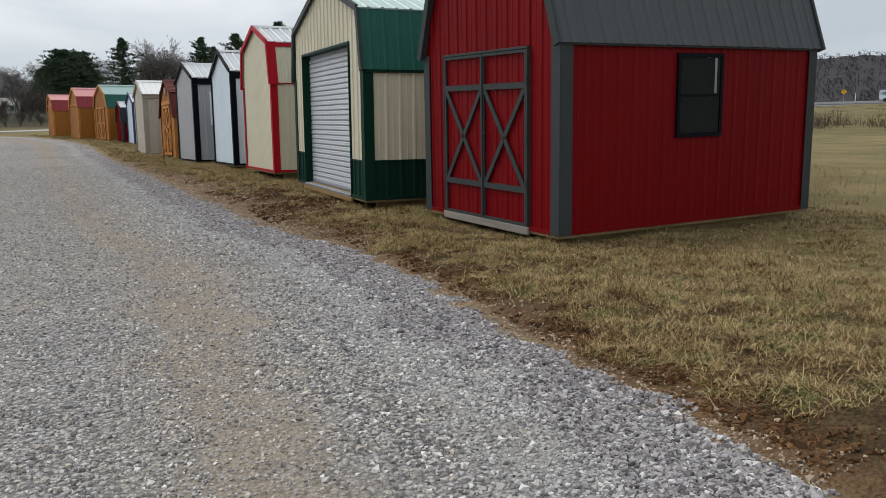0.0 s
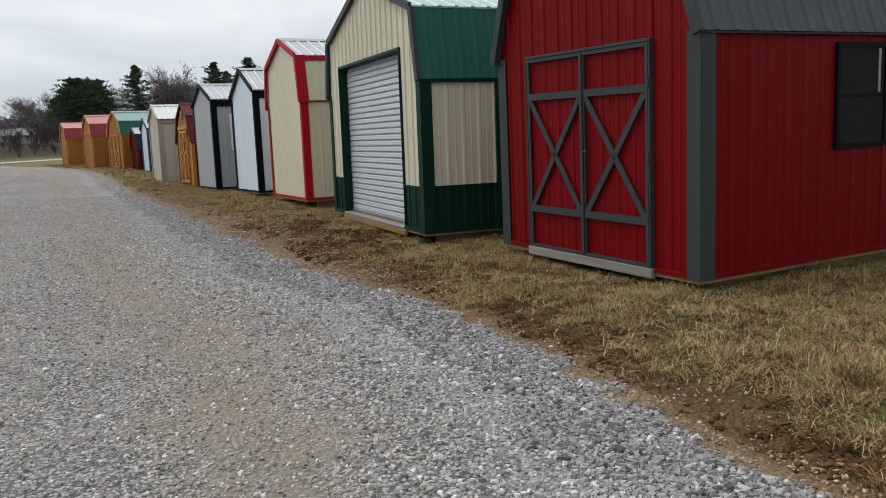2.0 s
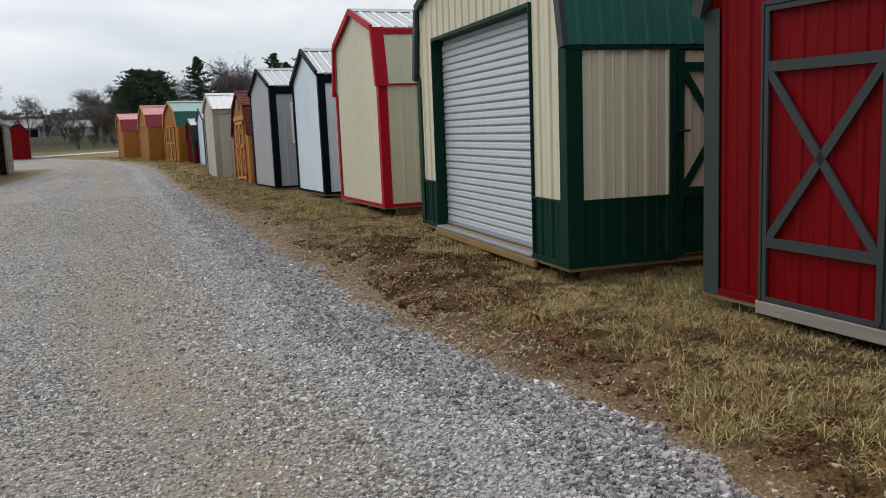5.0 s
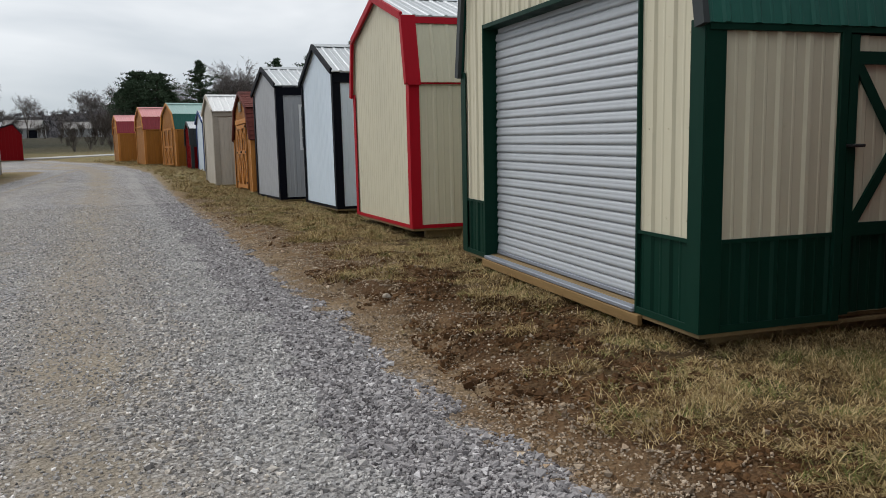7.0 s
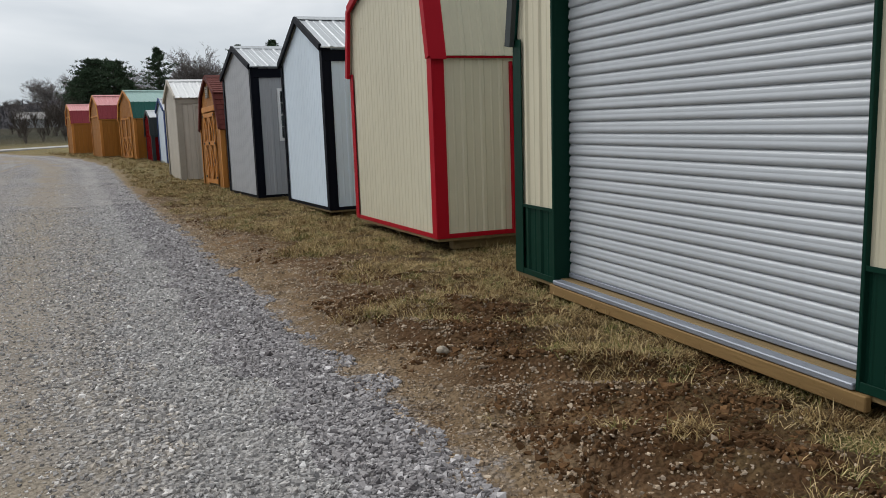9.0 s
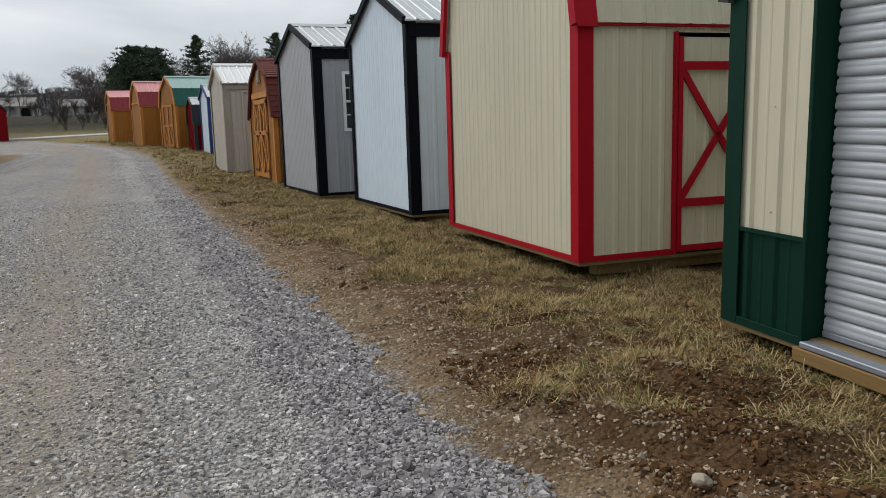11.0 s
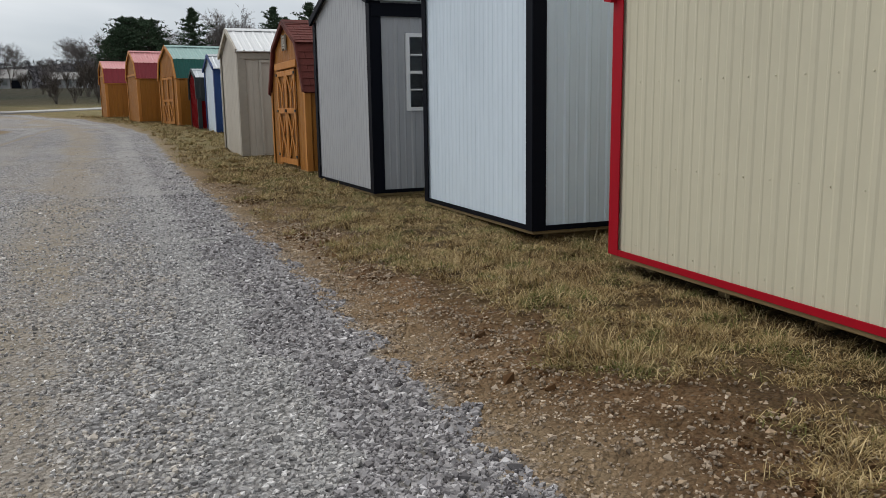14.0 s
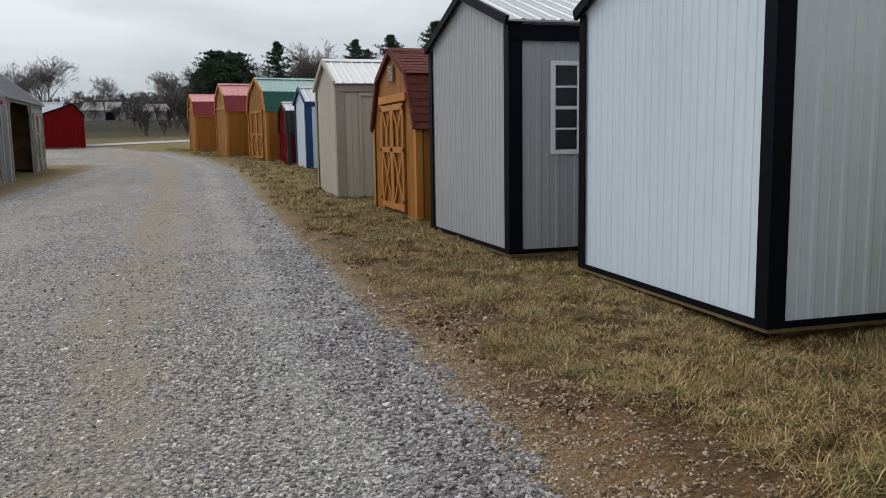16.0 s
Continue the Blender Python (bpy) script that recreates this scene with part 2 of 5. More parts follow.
# ---------------------------------------------------------------- ground
EDGE = ((-20, 2.6), (3.8, 2.55), (5.5, 2.46), (7, 2.46), (9, 2.33), (10.5, 2.0), (11.4, 1.7), (12.4, 1.56), (13.8, 1.44), (15.5, 1.25), (17.5, 1.0), (19, 0.86),
        (21, 0.65), (23, 0.48), (24.5, 0.28), (26.6, 0.1), (30, -0.28), (35.6, -0.82), (45, -1.75), (52, -3.2), (60, -6.0), (66, -10.5), (80, -16))
MUD = ((4, 0.38), (8, 0.48), (10, 0.8), (12, 1.15), (13.5, 1.4), (15.5, 1.5), (17, 1.5), (19, 1.3), (20.5, 1.0), (21.5, 0.9), (25, 0.85), (30, 0.45), (60, 0.4))
RISE = ((-60, -1.0), (-40, -1.0), (36, 0.9), (72, 2.25), (110, 4.4), (150, 5.8), (250, 8.3), (400, 11.0))


def edge_x(y):
    return lerp_table(EDGE, y)


def bumps(x, y):
    d = x - edge_x(y)
    w = smooth(-0.1, 0.35, d) * (1 - smooth(1.6, 3.0, d))
    lump = noise.noise((x * 1.7, y * 1.7, 0)) * 0.035 + noise.noise((x * 5, y * 5, 3)) * 0.034 + noise.noise((x * 13, y * 13, 7)) * 0.022
    rut = smooth(0.25, 0.6, d) * (1 - smooth(1.3, 1.9, d)) * smooth(11.5, 13, y) * (1 - smooth(15.5, 17, y))
    lump += rut * 0.05 * math.sin((0.8 * d + y) * 7.0 + 2 * noise.noise((x, y, 5)))
    road = noise.noise((x * 0.9, y * 0.35, 11)) * 0.014 * (1 - smooth(-0.3, 0.2, d))
    return w * lump + road + (1 - w) * smooth(0.3, 1, d) * (noise.noise((x * 3, y * 3, 3)) * 0.02 + noise.noise((x * 7, y * 7, 8)) * 0.014)


def ground_z(x, y, rough=True):
    d = x - edge_x(y)
    z = lerp_table(RISE, y)
    z += (smooth(-0.05, 1.3, d) * 0.085 + smooth(1.2, 3.0, d) * 0.03) * (1 - 0.6 * smooth(22, 32, y))
    s = 0.747 * x + 0.664 * y
    if x > 20:
        ramp = 1.0 + 4.3 * smooth(58, 182, s) + 1.5 * smooth(181, 198, s)
        if ramp > z:
            z += (ramp - z) * smooth(20, 45, x)
    if rough and abs(x) < 14 and -2 < y < 60:
        z += bumps(x, y)
    return z


def graded(lo, a, b, hi, fine, grow=1.22):
    xs = list(np.arange(a, b + 1e-6, fine))
    s, x = fine, b
    while x < hi:
        s *= grow
        x += s
        xs.append(min(x, hi))
    s, x = fine, a
    while x > lo:
        s *= grow
        x -= s
        xs.insert(0, max(x, lo))
    return xs


def ground_material():
    m = bpy.data.materials.new("gravel_dirt_and_dead_grass")
    m.use_nodes = True
    n, l = m.node_tree.nodes, m.node_tree.links
    b = n["Principled BSDF"]
    b.inputs["Roughness"].default_value = 0.95
    b.inputs["Specular IOR Level"].default_value = 0.2
    co = n.new("ShaderNodeTexCoord")

    def tex(scale, detail=6.0, rough=0.6):
        t = n.new("ShaderNodeTexNoise")
        t.inputs["Scale"].default_value, t.inputs["Detail"].default_value, t.inputs["Roughness"].default_value = scale, detail, rough
        l.new(co.outputs["Object"], t.inputs["Vector"])
        return t.outputs[0]

    def span(v, a, b_, c=0.0, d=1.0):
        r = n.new("ShaderNodeMapRange")
        r.inputs["From Min"].default_value, r.inputs["From Max"].default_value = a, b_
        r.inputs["To Min"].default_value, r.inputs["To Max"].default_value = c, d
        l.new(v, r.inputs["Value"])
        return r.outputs[0]

    def mixed(f, a, b_):
        x = n.new("ShaderNodeMix")
        x.data_type = "RGBA"
        for k, v in (("Factor", f), ("A", a), ("B", b_)):
            if isinstance(v, tuple):
                x.inputs[k].default_value = (*v, 1)
            elif isinstance(v, float):
                x.inputs[k].default_value = v
            else:
                l.new(v, x.inputs[k])
        return x.outputs["Result"]

    def maths(op, a, b_):
        x = n.new("ShaderNodeMath")
        x.operation = op
        for k, v in ((0, a), (1, b_)):
            if isinstance(v, float):
                x.inputs[k].default_value = v
            else:
                l.new(v, x.inputs[k])
        return x.outputs[0]

    at = n.new("ShaderNodeAttribute")
    at.attribute_name = "lane"
    lane = at.outputs["Fac"]
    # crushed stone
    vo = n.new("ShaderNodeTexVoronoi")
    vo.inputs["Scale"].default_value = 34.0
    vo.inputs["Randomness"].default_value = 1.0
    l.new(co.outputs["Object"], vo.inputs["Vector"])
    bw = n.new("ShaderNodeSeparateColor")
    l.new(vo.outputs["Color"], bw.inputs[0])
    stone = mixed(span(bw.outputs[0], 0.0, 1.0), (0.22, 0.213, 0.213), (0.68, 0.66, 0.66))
    # shade in the gaps between stones, coloured into the cell borders
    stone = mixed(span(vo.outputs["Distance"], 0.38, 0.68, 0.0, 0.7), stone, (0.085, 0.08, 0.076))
    fines = mixed(span(tex(60.0), 0.36, 0.64), (0.27, 0.255, 0.235), (0.60, 0.57, 0.53))
    # worn wheel track, compacted and tinted with clay
    track = maths("MULTIPLY", span(lane, -2.7, -2.2), span(lane, -1.85, -1.3, 1.0, 0.0))
    worn = span(maths("ADD", tex(0.7, 5.0), maths("ADD", maths("MULTIPLY", track, 0.22), span(lane, -4.5, -3.0, 0.10, -0.04))), 0.44, 0.66)
    fines = mixed(maths("MULTIPLY", track, 0.7), fines, (0.36, 0.295, 0.215))
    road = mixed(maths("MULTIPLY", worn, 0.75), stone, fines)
    dusty = maths("MULTIPLY", span(lane, -1.2, -0.95), span(lane, -0.75, -0.55, 1.0, 0.0))
    road = mixed(maths("MULTIPLY", dusty, span(tex(1.3, 5.0), 0.35, 0.6, 0.1, 0.6)), road, (0.50, 0.485, 0.465))
    sand = span(maths("ADD", maths("ADD", tex(0.9, 5.0), maths("MULTIPLY", track, 0.14)), span(tex(6.0), 0.0, 1.0, -0.08, 0.08)), 0.60, 0.70, 0.0, 0.6)
    road = mixed(sand, road, (0.38, 0.32, 0.235))
    # dust streaks drawn out along the way that cars take
    pos = n.new("ShaderNodeSeparateXYZ")
    l.new(co.outputs["Object"], pos.inputs[0])
    run = n.new("ShaderNodeCombineXYZ")
    l.new(lane, run.inputs[0])
    l.new(maths("MULTIPLY", pos.outputs[1], 0.10), run.inputs[1])
    streak = n.new("ShaderNodeTexNoise")
    streak.inputs["Scale"].default_value, streak.inputs["Detail"].default_value, streak.inputs["Roughness"].default_value = 1.9, 7.0, 0.65
    l.new(run.outputs[0], streak.inputs["Vector"])
    dust = maths("MULTIPLY", span(streak.outputs[0], 0.47, 0.64, 0.0, 0.24), span(lane, -1.3, -0.9, 1.0, 0.0))
    road = mixed(dust, road, (0.43, 0.365, 0.275))
    # bare earth
    earth = mixed(span(tex(1.6, 8.0, 0.65), 0.35, 0.65), (0.08, 0.040, 0.017), (0.25, 0.148, 0.072))
    earth = mixed(span(tex(40.0), 0.45, 0.7, 0.0, 0.5), earth, (0.27, 0.195, 0.12))
    pale = maths("MULTIPLY", span(maths("ADD", lane, span(tex(3.5, 5.0), 0.3, 0.7, -0.12, 0.12)), 0.12, 0.5, 1.0, 0.0), span(tex(0.9, 5.0), 0.38, 0.55, 0.15, 0.85))
    earth = mixed(pale, earth, (0.315, 0.232, 0.142))
    mu = n.new("ShaderNodeAttribute")
    mu.attribute_name = "mud"
    wet = maths("MULTIPLY", mu.outputs["Fac"], span(tex(2.4, 7.0, 0.65), 0.36, 0.56, 0.2, 0.92))
    earth = mixed(wet, earth, mixed(tex(30.0), (0.045, 0.020, 0.008), (0.155, 0.082, 0.035)))
    # thatch
    grass = mixed(span(tex(2.2, 8.0, 0.7), 0.35, 0.68), (0.05, 0.03, 0.013), (0.225, 0.155, 0.07))
    grass = mixed(span(tex(0.9, 4.0), 0.52, 0.7, 0.0, 0.35), grass, (0.12, 0.135, 0.05))
    grass = mixed(span(tex(25.0), 0.4, 0.6, 0.0, 0.75), grass, (0.055, 0.034, 0.015))
    straw = mixed(span(tex(0.5, 6.0), 0.35, 0.65), (0.33, 0.26, 0.125), (0.20, 0.175, 0.075))
    grass = mixed(span(lane, 4.0, 9.0, 0.0, 0.85), grass, straw)
    # drier, sparser turf further up the lot
    dry = span(pos.outputs[1], 24.0, 40.0)
    grass = mixed(maths("MULTIPLY", dry, 0.8), grass, straw)
    earth = mixed(maths("MULTIPLY", dry, 0.7), earth, (0.33, 0.265, 0.16))
    wob = span(tex(2.6, 8.0, 0.65), 0.25, 0.75, -0.5, 0.5)
    e1 = span(maths("ADD", lane, span(tex(5.0, 6.0), 0.2, 0.8, -0.2, 0.2)), -0.08, 0.10)
    e2 = span(maths("ADD", lane, wob), 0.55, 1.15)
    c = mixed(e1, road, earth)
    c = mixed(e2, c, grass)
    fa = n.new("ShaderNodeAttribute")
    fa.attribute_name = "field"
    meadow = mixed(span(tex(0.12, 6.0), 0.35, 0.65), (0.021, 0.025, 0.011), (0.044, 0.037, 0.019))
    c = mixed(fa.outputs["Fac"], c, meadow)
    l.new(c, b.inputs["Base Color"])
    h = maths("ADD", maths("MULTIPLY", vo.outputs["Distance"], -0.8), maths("MULTIPLY", tex(45.0, 8.0), 0.8))
    bp = n.new("ShaderNodeBump")
    bp.inputs["Strength"].default_value, bp.inputs["Distance"].default_value = 1.0, 0.05
    l.new(h, bp.inputs["Height"])
    l.new(bp.outputs[0], b.inputs["Normal"])
    return m


M_GROUND = ground_material()


def build_ground():
    xs = graded(-1500, -3.0, 8.0, 1500, 0.10)
    ys = graded(-1500, 1.5, 31.0, 1600, 0.11)
    vs = [(x, y, ground_z(x, y)) for y in ys for x in xs]
    w = len(xs)
    fs = [(j * w + i, j * w + i + 1, (j + 1) * w + i + 1, (j + 1) * w + i) for j in range(len(ys) - 1) for i in range(w - 1)]
    ob = mesh_object("ground", vs, fs, M_GROUND, recalc=False)
    me = ob.data
    lane = me.attributes.new("lane", "FLOAT", "POINT")

    def lane_value(x, y):
        d = x - edge_x(y)
        if d > 0:
            d *= 0.85 / lerp_table(MUD, y)
        if y > 40:
            d = max(d, (y - 64.5 - 0.6 * (x + 12)) * 0.6)
        if x < -5.5:
            d = max(d, min(3.1 - abs(x + 9.6), 6.5 - abs(y - 43)))
        return d
    lane.data.foreach_set("value", [lane_value(x, y) for x, y, z in vs])
    mud = me.attributes.new("mud", "FLOAT", "POINT")
    mud.data.foreach_set("value", [smooth(9.5, 12.0, y) * (1 - smooth(16.6, 18.6, y)) * smooth(0.35, 0.7, x - edge_x(y)) if 9 < y < 21 and abs(x) < 9 else 0.0 for x, y, z in vs])
    field = me.attributes.new("field", "FLOAT", "POINT")
    field.data.foreach_set("value", [smooth(68, 82, y) * (1 - smooth(10, 30, x)) + 0.3 * smooth(45, 62, 0.747 * x + 0.664 * y) * smooth(15, 30, x) for x, y, z in vs])
    me.polygons.foreach_set("use_smooth", [True] * len(me.polygons))
    tagged(ob, "gravel lane with a muddy verge and dead winter grass", "ground", kind="structure")


build_ground()


# ---------------------------------------------------------------- sheds
def front(a, z, n):
    return (-n, a, z)


def side(a, z, n):
    return (a, -n, z)


def far_side(W):
    return lambda a, z, n: (a, W + n, z)


def back(D):
    return lambda a, z, n: (D + n, a, z)


def shed(name, label, C, z0, yaw, W, D, outline, wall, roofs, trim, tilt=0.0, lean=0.0, kind="ag", opening=None, wain=None, side_opening=None, side_window=None,
         corner=0.1, rake=0.10, eave=0.09, base_trim=True, over=0.05, skids=True, roof_kind="ag", group="sheds in the display row", pitch=0.229,
         depth=0.019, rake_mat=None, floor_mat=None, screws=False, side_depth=None):
    """A portable shed. outline: (across, height) of the gable from the near eave to the far one; roofs: one material for each slope."""
    root = thing(name, label, "shed", pose(C[0], C[1], z0, tilt, lean, yaw), group)
    top = lambda u: lerp_table(outline, u)
    ribs = side_depth or depth
    zero = lambda a: 0.0
    kinks = [u for u, z in outline]
    eave_z = outline[0][1]
    lows = [(wall, (lambda a: wain[0]) if wain else zero, None)]
    pl = front
    runs = [(0.0, W, None)]
    if opening:
        runs = [(0.0, opening[0], None), (opening[0], opening[1], opening[3]), (opening[1], W, None)]
    for a0, a1, cut in runs:
        lo = (lambda a, c=cut: c) if cut else lows[0][1]
        Solid().sheet(a0, a1, lo, top, pl, kind, pitch, depth, kinks=kinks).make("front_wall_panel", wall, root)
        if wain and not cut:
            Solid().sheet(a0, a1, zero, lambda a: wain[0] - 0.004, pl, kind, pitch, depth, kinks=()).make("wainscot_panel", wain[1], root)
            Solid().box((-0.026, a0 + 0.002, wain[0] - 0.015), (-0.020, a1 - 0.002, wain[0] + 0.012), 0.002).make("wainscot_flashing", wain[1], root)
    ev = lambda a: eave_z
    runs = [(0.0, D, None)]
    if side_opening:
        runs = [(0.0, side_opening[0], None), (side_opening[0], side_opening[1], side_opening[3]), (side_opening[1], D, None)]
    for a0, a1, cut in runs:
        lo = (lambda a, c=cut: c) if cut else lows[0][1]
        if side_window:
            q0, q1, h0, h1 = side_window
            for b0, b1, f0, f1 in ((a0, q0, zero, ev), (q0, q1, zero, lambda a: h0), (q0, q1, lambda a: h1, ev), (q1, a1, zero, ev)):
                Solid().sheet(b0, b1, f0, f1, side, kind, pitch, ribs).make("side_wall_panel", wall, root)
            continue
        Solid().sheet(a0, a1, lo, ev, side, kind, pitch, ribs).make("side_wall_panel", wall, root)
        if wain and not cut:
            Solid().sheet(a0, a1, zero, lambda a: wain[0] - 0.004, side, kind, pitch, depth).make("wainscot_panel", wain[1], root)
            Solid().box((a0 + 0.002, -0.026, wain[0] - 0.015), (a1 - 0.002, -0.020, wain[0] + 0.012), 0.002).make("wainscot_flashing", wain[1], root)
    Solid().sheet(0.0, D, zero, lambda a: outline[-1][1], far_side(W), kind, pitch, depth).make("side_wall_panel", wall, root)
    Solid().sheet(0.0, W, zero, top, back(D), kind, pitch, depth, kinks=kinks).make("back_wall_panel", wall, root)
    Solid().box((0.03, 0.03, 0.0), (D - 0.03, W - 0.03, 0.04)).make("floor_deck", floor_mat or M_WOOD, root)
    # roof slopes
    for i, ((u0, h0), (u1, h1)) in enumerate(zip(outline, outline[1:])):
        d = Vector((u1 - u0, h1 - h0))
        ln = d.length
        d.normalize()
        nrm = Vector((-d.y, d.x))
        if nrm.y < 0 and abs(nrm.y) > 0.05 or (abs(nrm.y) <= 0.05 and (nrm.x > 0) == (i == 0)):
            nrm = -nrm
        drip = 0.045 if len(outline) > 4 and roof_kind == "ag" else over + 0.05
        e0 = drip if i == 0 else 0.0
        e1 = drip if i == len(outline) - 2 else 0.0
        if u1 <= W / 2 + 0.01 and i > 0:
            e0 = 0.05
        if u0 >= W / 2 - 0.01 and i < len(outline) - 2:
            e1 = 0.05
        p0, p1 = Vector((u0, h0)) - d * e0, Vector((u1, h1)) + d * e1

        def place(a, s, n, p0=p0, p1=p1, nrm=nrm):
            q = p0 + (p1 - p0) * s + nrm * (n + 0.045)
            return (a, q.x, q.y)
        Solid().sheet(-over, D + over, zero, lambda a: 1.0, place, roof_kind, 0.229, 0.015, 0.02).make("roof_panel", roofs[i], root)
    # ridge cap
    pk = max(outline, key=lambda p: p[1])
    Solid().prism([(pk[0] - 0.14, pk[1] + 0.015), (pk[0], pk[1] + 0.075), (pk[0] + 0.14, pk[1] + 0.015), (pk[0], pk[1] + 0.085)][::1],
                  lambda a, z, n: (n, a, z), -over - 0.01, D + over + 0.01).make("ridge_cap", roofs[len(roofs) // 2 - 1], root)
    # rakes
    rm = rake_mat or trim
    for xa, xb in ((-over - 0.03, -over + 0.012), (D + over - 0.012, D + over + 0.03)):
        for (u0, h0), (u1, h1) in zip(outline, outline[1:]):
            q0, q1 = (u0 + 0.0, h0), (u1, h1)
            d = (Vector(q1) - Vector(q0)).normalized()
            nr = Vector((-d.y, d.x))
            if (Vector(((u0 + u1) / 2, (h0 + h1) / 2)) - Vector((W / 2, eave_z * 0.8))).dot(nr) < 0:
                nr = -nr
            a, b_ = Vector(q0) - d * (0.06 if (u0, h0) == outline[0] else 0.01), Vector(q1) + d * (0.06 if (u1, h1) == outline[-1] else 0.01)
            poly = [a + nr * 0.075, b_ + nr * 0.075, b_ - nr * (rake - 0.075), a - nr * (rake - 0.075)]
            Solid().prism([tuple(p) for p in poly], lambda a, z, n: (n, a, z), xa, xb).make("rake_trim", rm, root)
    if trim:
        tz = eave_z - 0.005
        for y0, y1 in ((-0.028, corner), (W - corner, W + 0.028)):
            Solid().box((-0.030, y0, 0.0), (-0.0205, y1, tz), 0.003).make("corner_trim", trim, root)
        for y0, y1 in ((-0.030, -0.0205), (W + 0.0205, W + 0.030)):
            for x0, x1 in ((-0.0205, corner * 1.1), (D - corner, D + 0.0205)):
                Solid().box((x0, y0, 0.0), (x1, y1, tz), 0.003).make("corner_trim", trim, root)
        for y0, y1 in ((-0.045, -0.0215), (W + 0.0215, W + 0.045)):
            Solid().box((0.0, y0, eave_z - eave - 0.03), (D, y1, eave_z - 0.03), 0.003).make("eave_trim", trim, root)
        if base_trim:
            bt = base_trim if base_trim is not True else trim
            spans = [(corner, W - corner)] if not opening else [(corner, opening[0] - 0.002), (opening[1] + 0.002, W - corner)]
            for a0, a1 in spans:
                if a1 - a0 > 0.05:
                    Solid().box((-0.028, a0, 0.0), (-0.0202, a1, 0.05), 0.003).make("base_trim", bt, root)
            spans = [(corner * 1.1, D - corner)] if not side_opening else [(corner * 1.1, side_opening[0]), (side_opening[1], D - corner)]
            for a0, a1 in spans:
                Solid().box((a0, -0.028, 0.0), (a1, -0.0202, 0.05), 0.003).make("base_trim", bt, root)
    # floor frame, skids and blocks
    Solid().box((-0.012, -0.012, -0.034), (D + 0.012, W + 0.012, -0.002), 0.004).make("floor_frame", M_WOOD, root)
    for u in (0.6, W - 1.0):
        Solid().box((0.55, u, -0.24), (0.75, u + 0.4, -0.036), 0.012).make("support_block", M_BLOCK, root)
    if screws:
        sc = Solid()
        for z in [0.12 + 0.61 * q for q in range(1 if wain else 0, 6)]:
            k = 0
            while (k + 0.5) * pitch < W:
                u = (k + 0.5) * pitch + 0.052
                if 0.14 < u < W - 0.14 and z < top(u) - 0.12 and not (opening and opening[0] - 0.1 < u < opening[1] + 0.1 and z < opening[3] + 0.05):
                    sc.box((-0.006, u - 0.005, z - 0.005), (0.0, u + 0.005, z + 0.005), 0.002)
                k += 1
            k = 0
            while (k + 0.5) * pitch < D:
                v = (k + 0.5) * pitch + 0.052
                if v > 0.18 and z < eave_z - 0.15 and not (side_opening and side_opening[0] - 0.1 < v < side_opening[1] + 0.1):
                    sc.box((v - 0.005, -0.006, z - 0.005), (v + 0.005, 0.0, z + 0.005), 0.002)
                k += 1
        tagged(sc.make("screws", wall, root), kind="stuff")
    if skids:
        for k in range(4):
            u = 0.12 + (W - 0.36) * k / 3
            Solid().box((0.22, u, -0.15), (D - 0.22, u + 0.12, -0.036), 0.008).make("skid", M_WOOD, root)
    return root


def gable(W, eave, peak):
    return [(0, eave), (W / 2, peak), (W, eave)]


def gambrel(W, eave, inset, brk, peak):
    return [(0, eave), (inset, brk), (W / 2, peak), (W - inset, brk), (W, eave)]


def frame_door(root, place, a0, a1, z0, z1, leafs, stile, mat, panel, kind="ag", rails=(), braces=(), out=0.024, name="door", pitch=0.229, depth=0.012):
    """A door of one or two ribbed leaves with stiles, rails and braces on top."""
    w = (a1 - a0) / leafs
    made = []
    for k in range(leafs):
        b0, b1 = a0 + k * w + 0.004, a0 + (k + 1) * w - 0.004
        d = Solid().sheet(b0, b1, lambda a: z0, lambda a: z1, lambda a, z, n: place(a, z, n + out - 0.02), kind, pitch, depth, 0.03).make(name, panel, root)
        o0, o1 = out + 0.002, out + 0.022
        for c in (b0 + stile / 2, b1 - stile / 2):
            Solid().board((c, z0), (c, z1), stile, place, o0, o1).make("stile", mat, d)
        for r, h in rails:
            Solid().board((b0 + stile, r), (b1 - stile, r), h, place, o0, o1).make("rail", mat, d)
        for (fa, za), (fb, zb), h in braces:
            i0, i1 = b0 + stile, b1 - stile
            Solid().board((i0 + fa * (i1 - i0), za), (i0 + fb * (i1 - i0), zb), h, place, o0 - 0.001, o1 - 0.003).make("brace", mat, d)
        made.append(d)
    return made


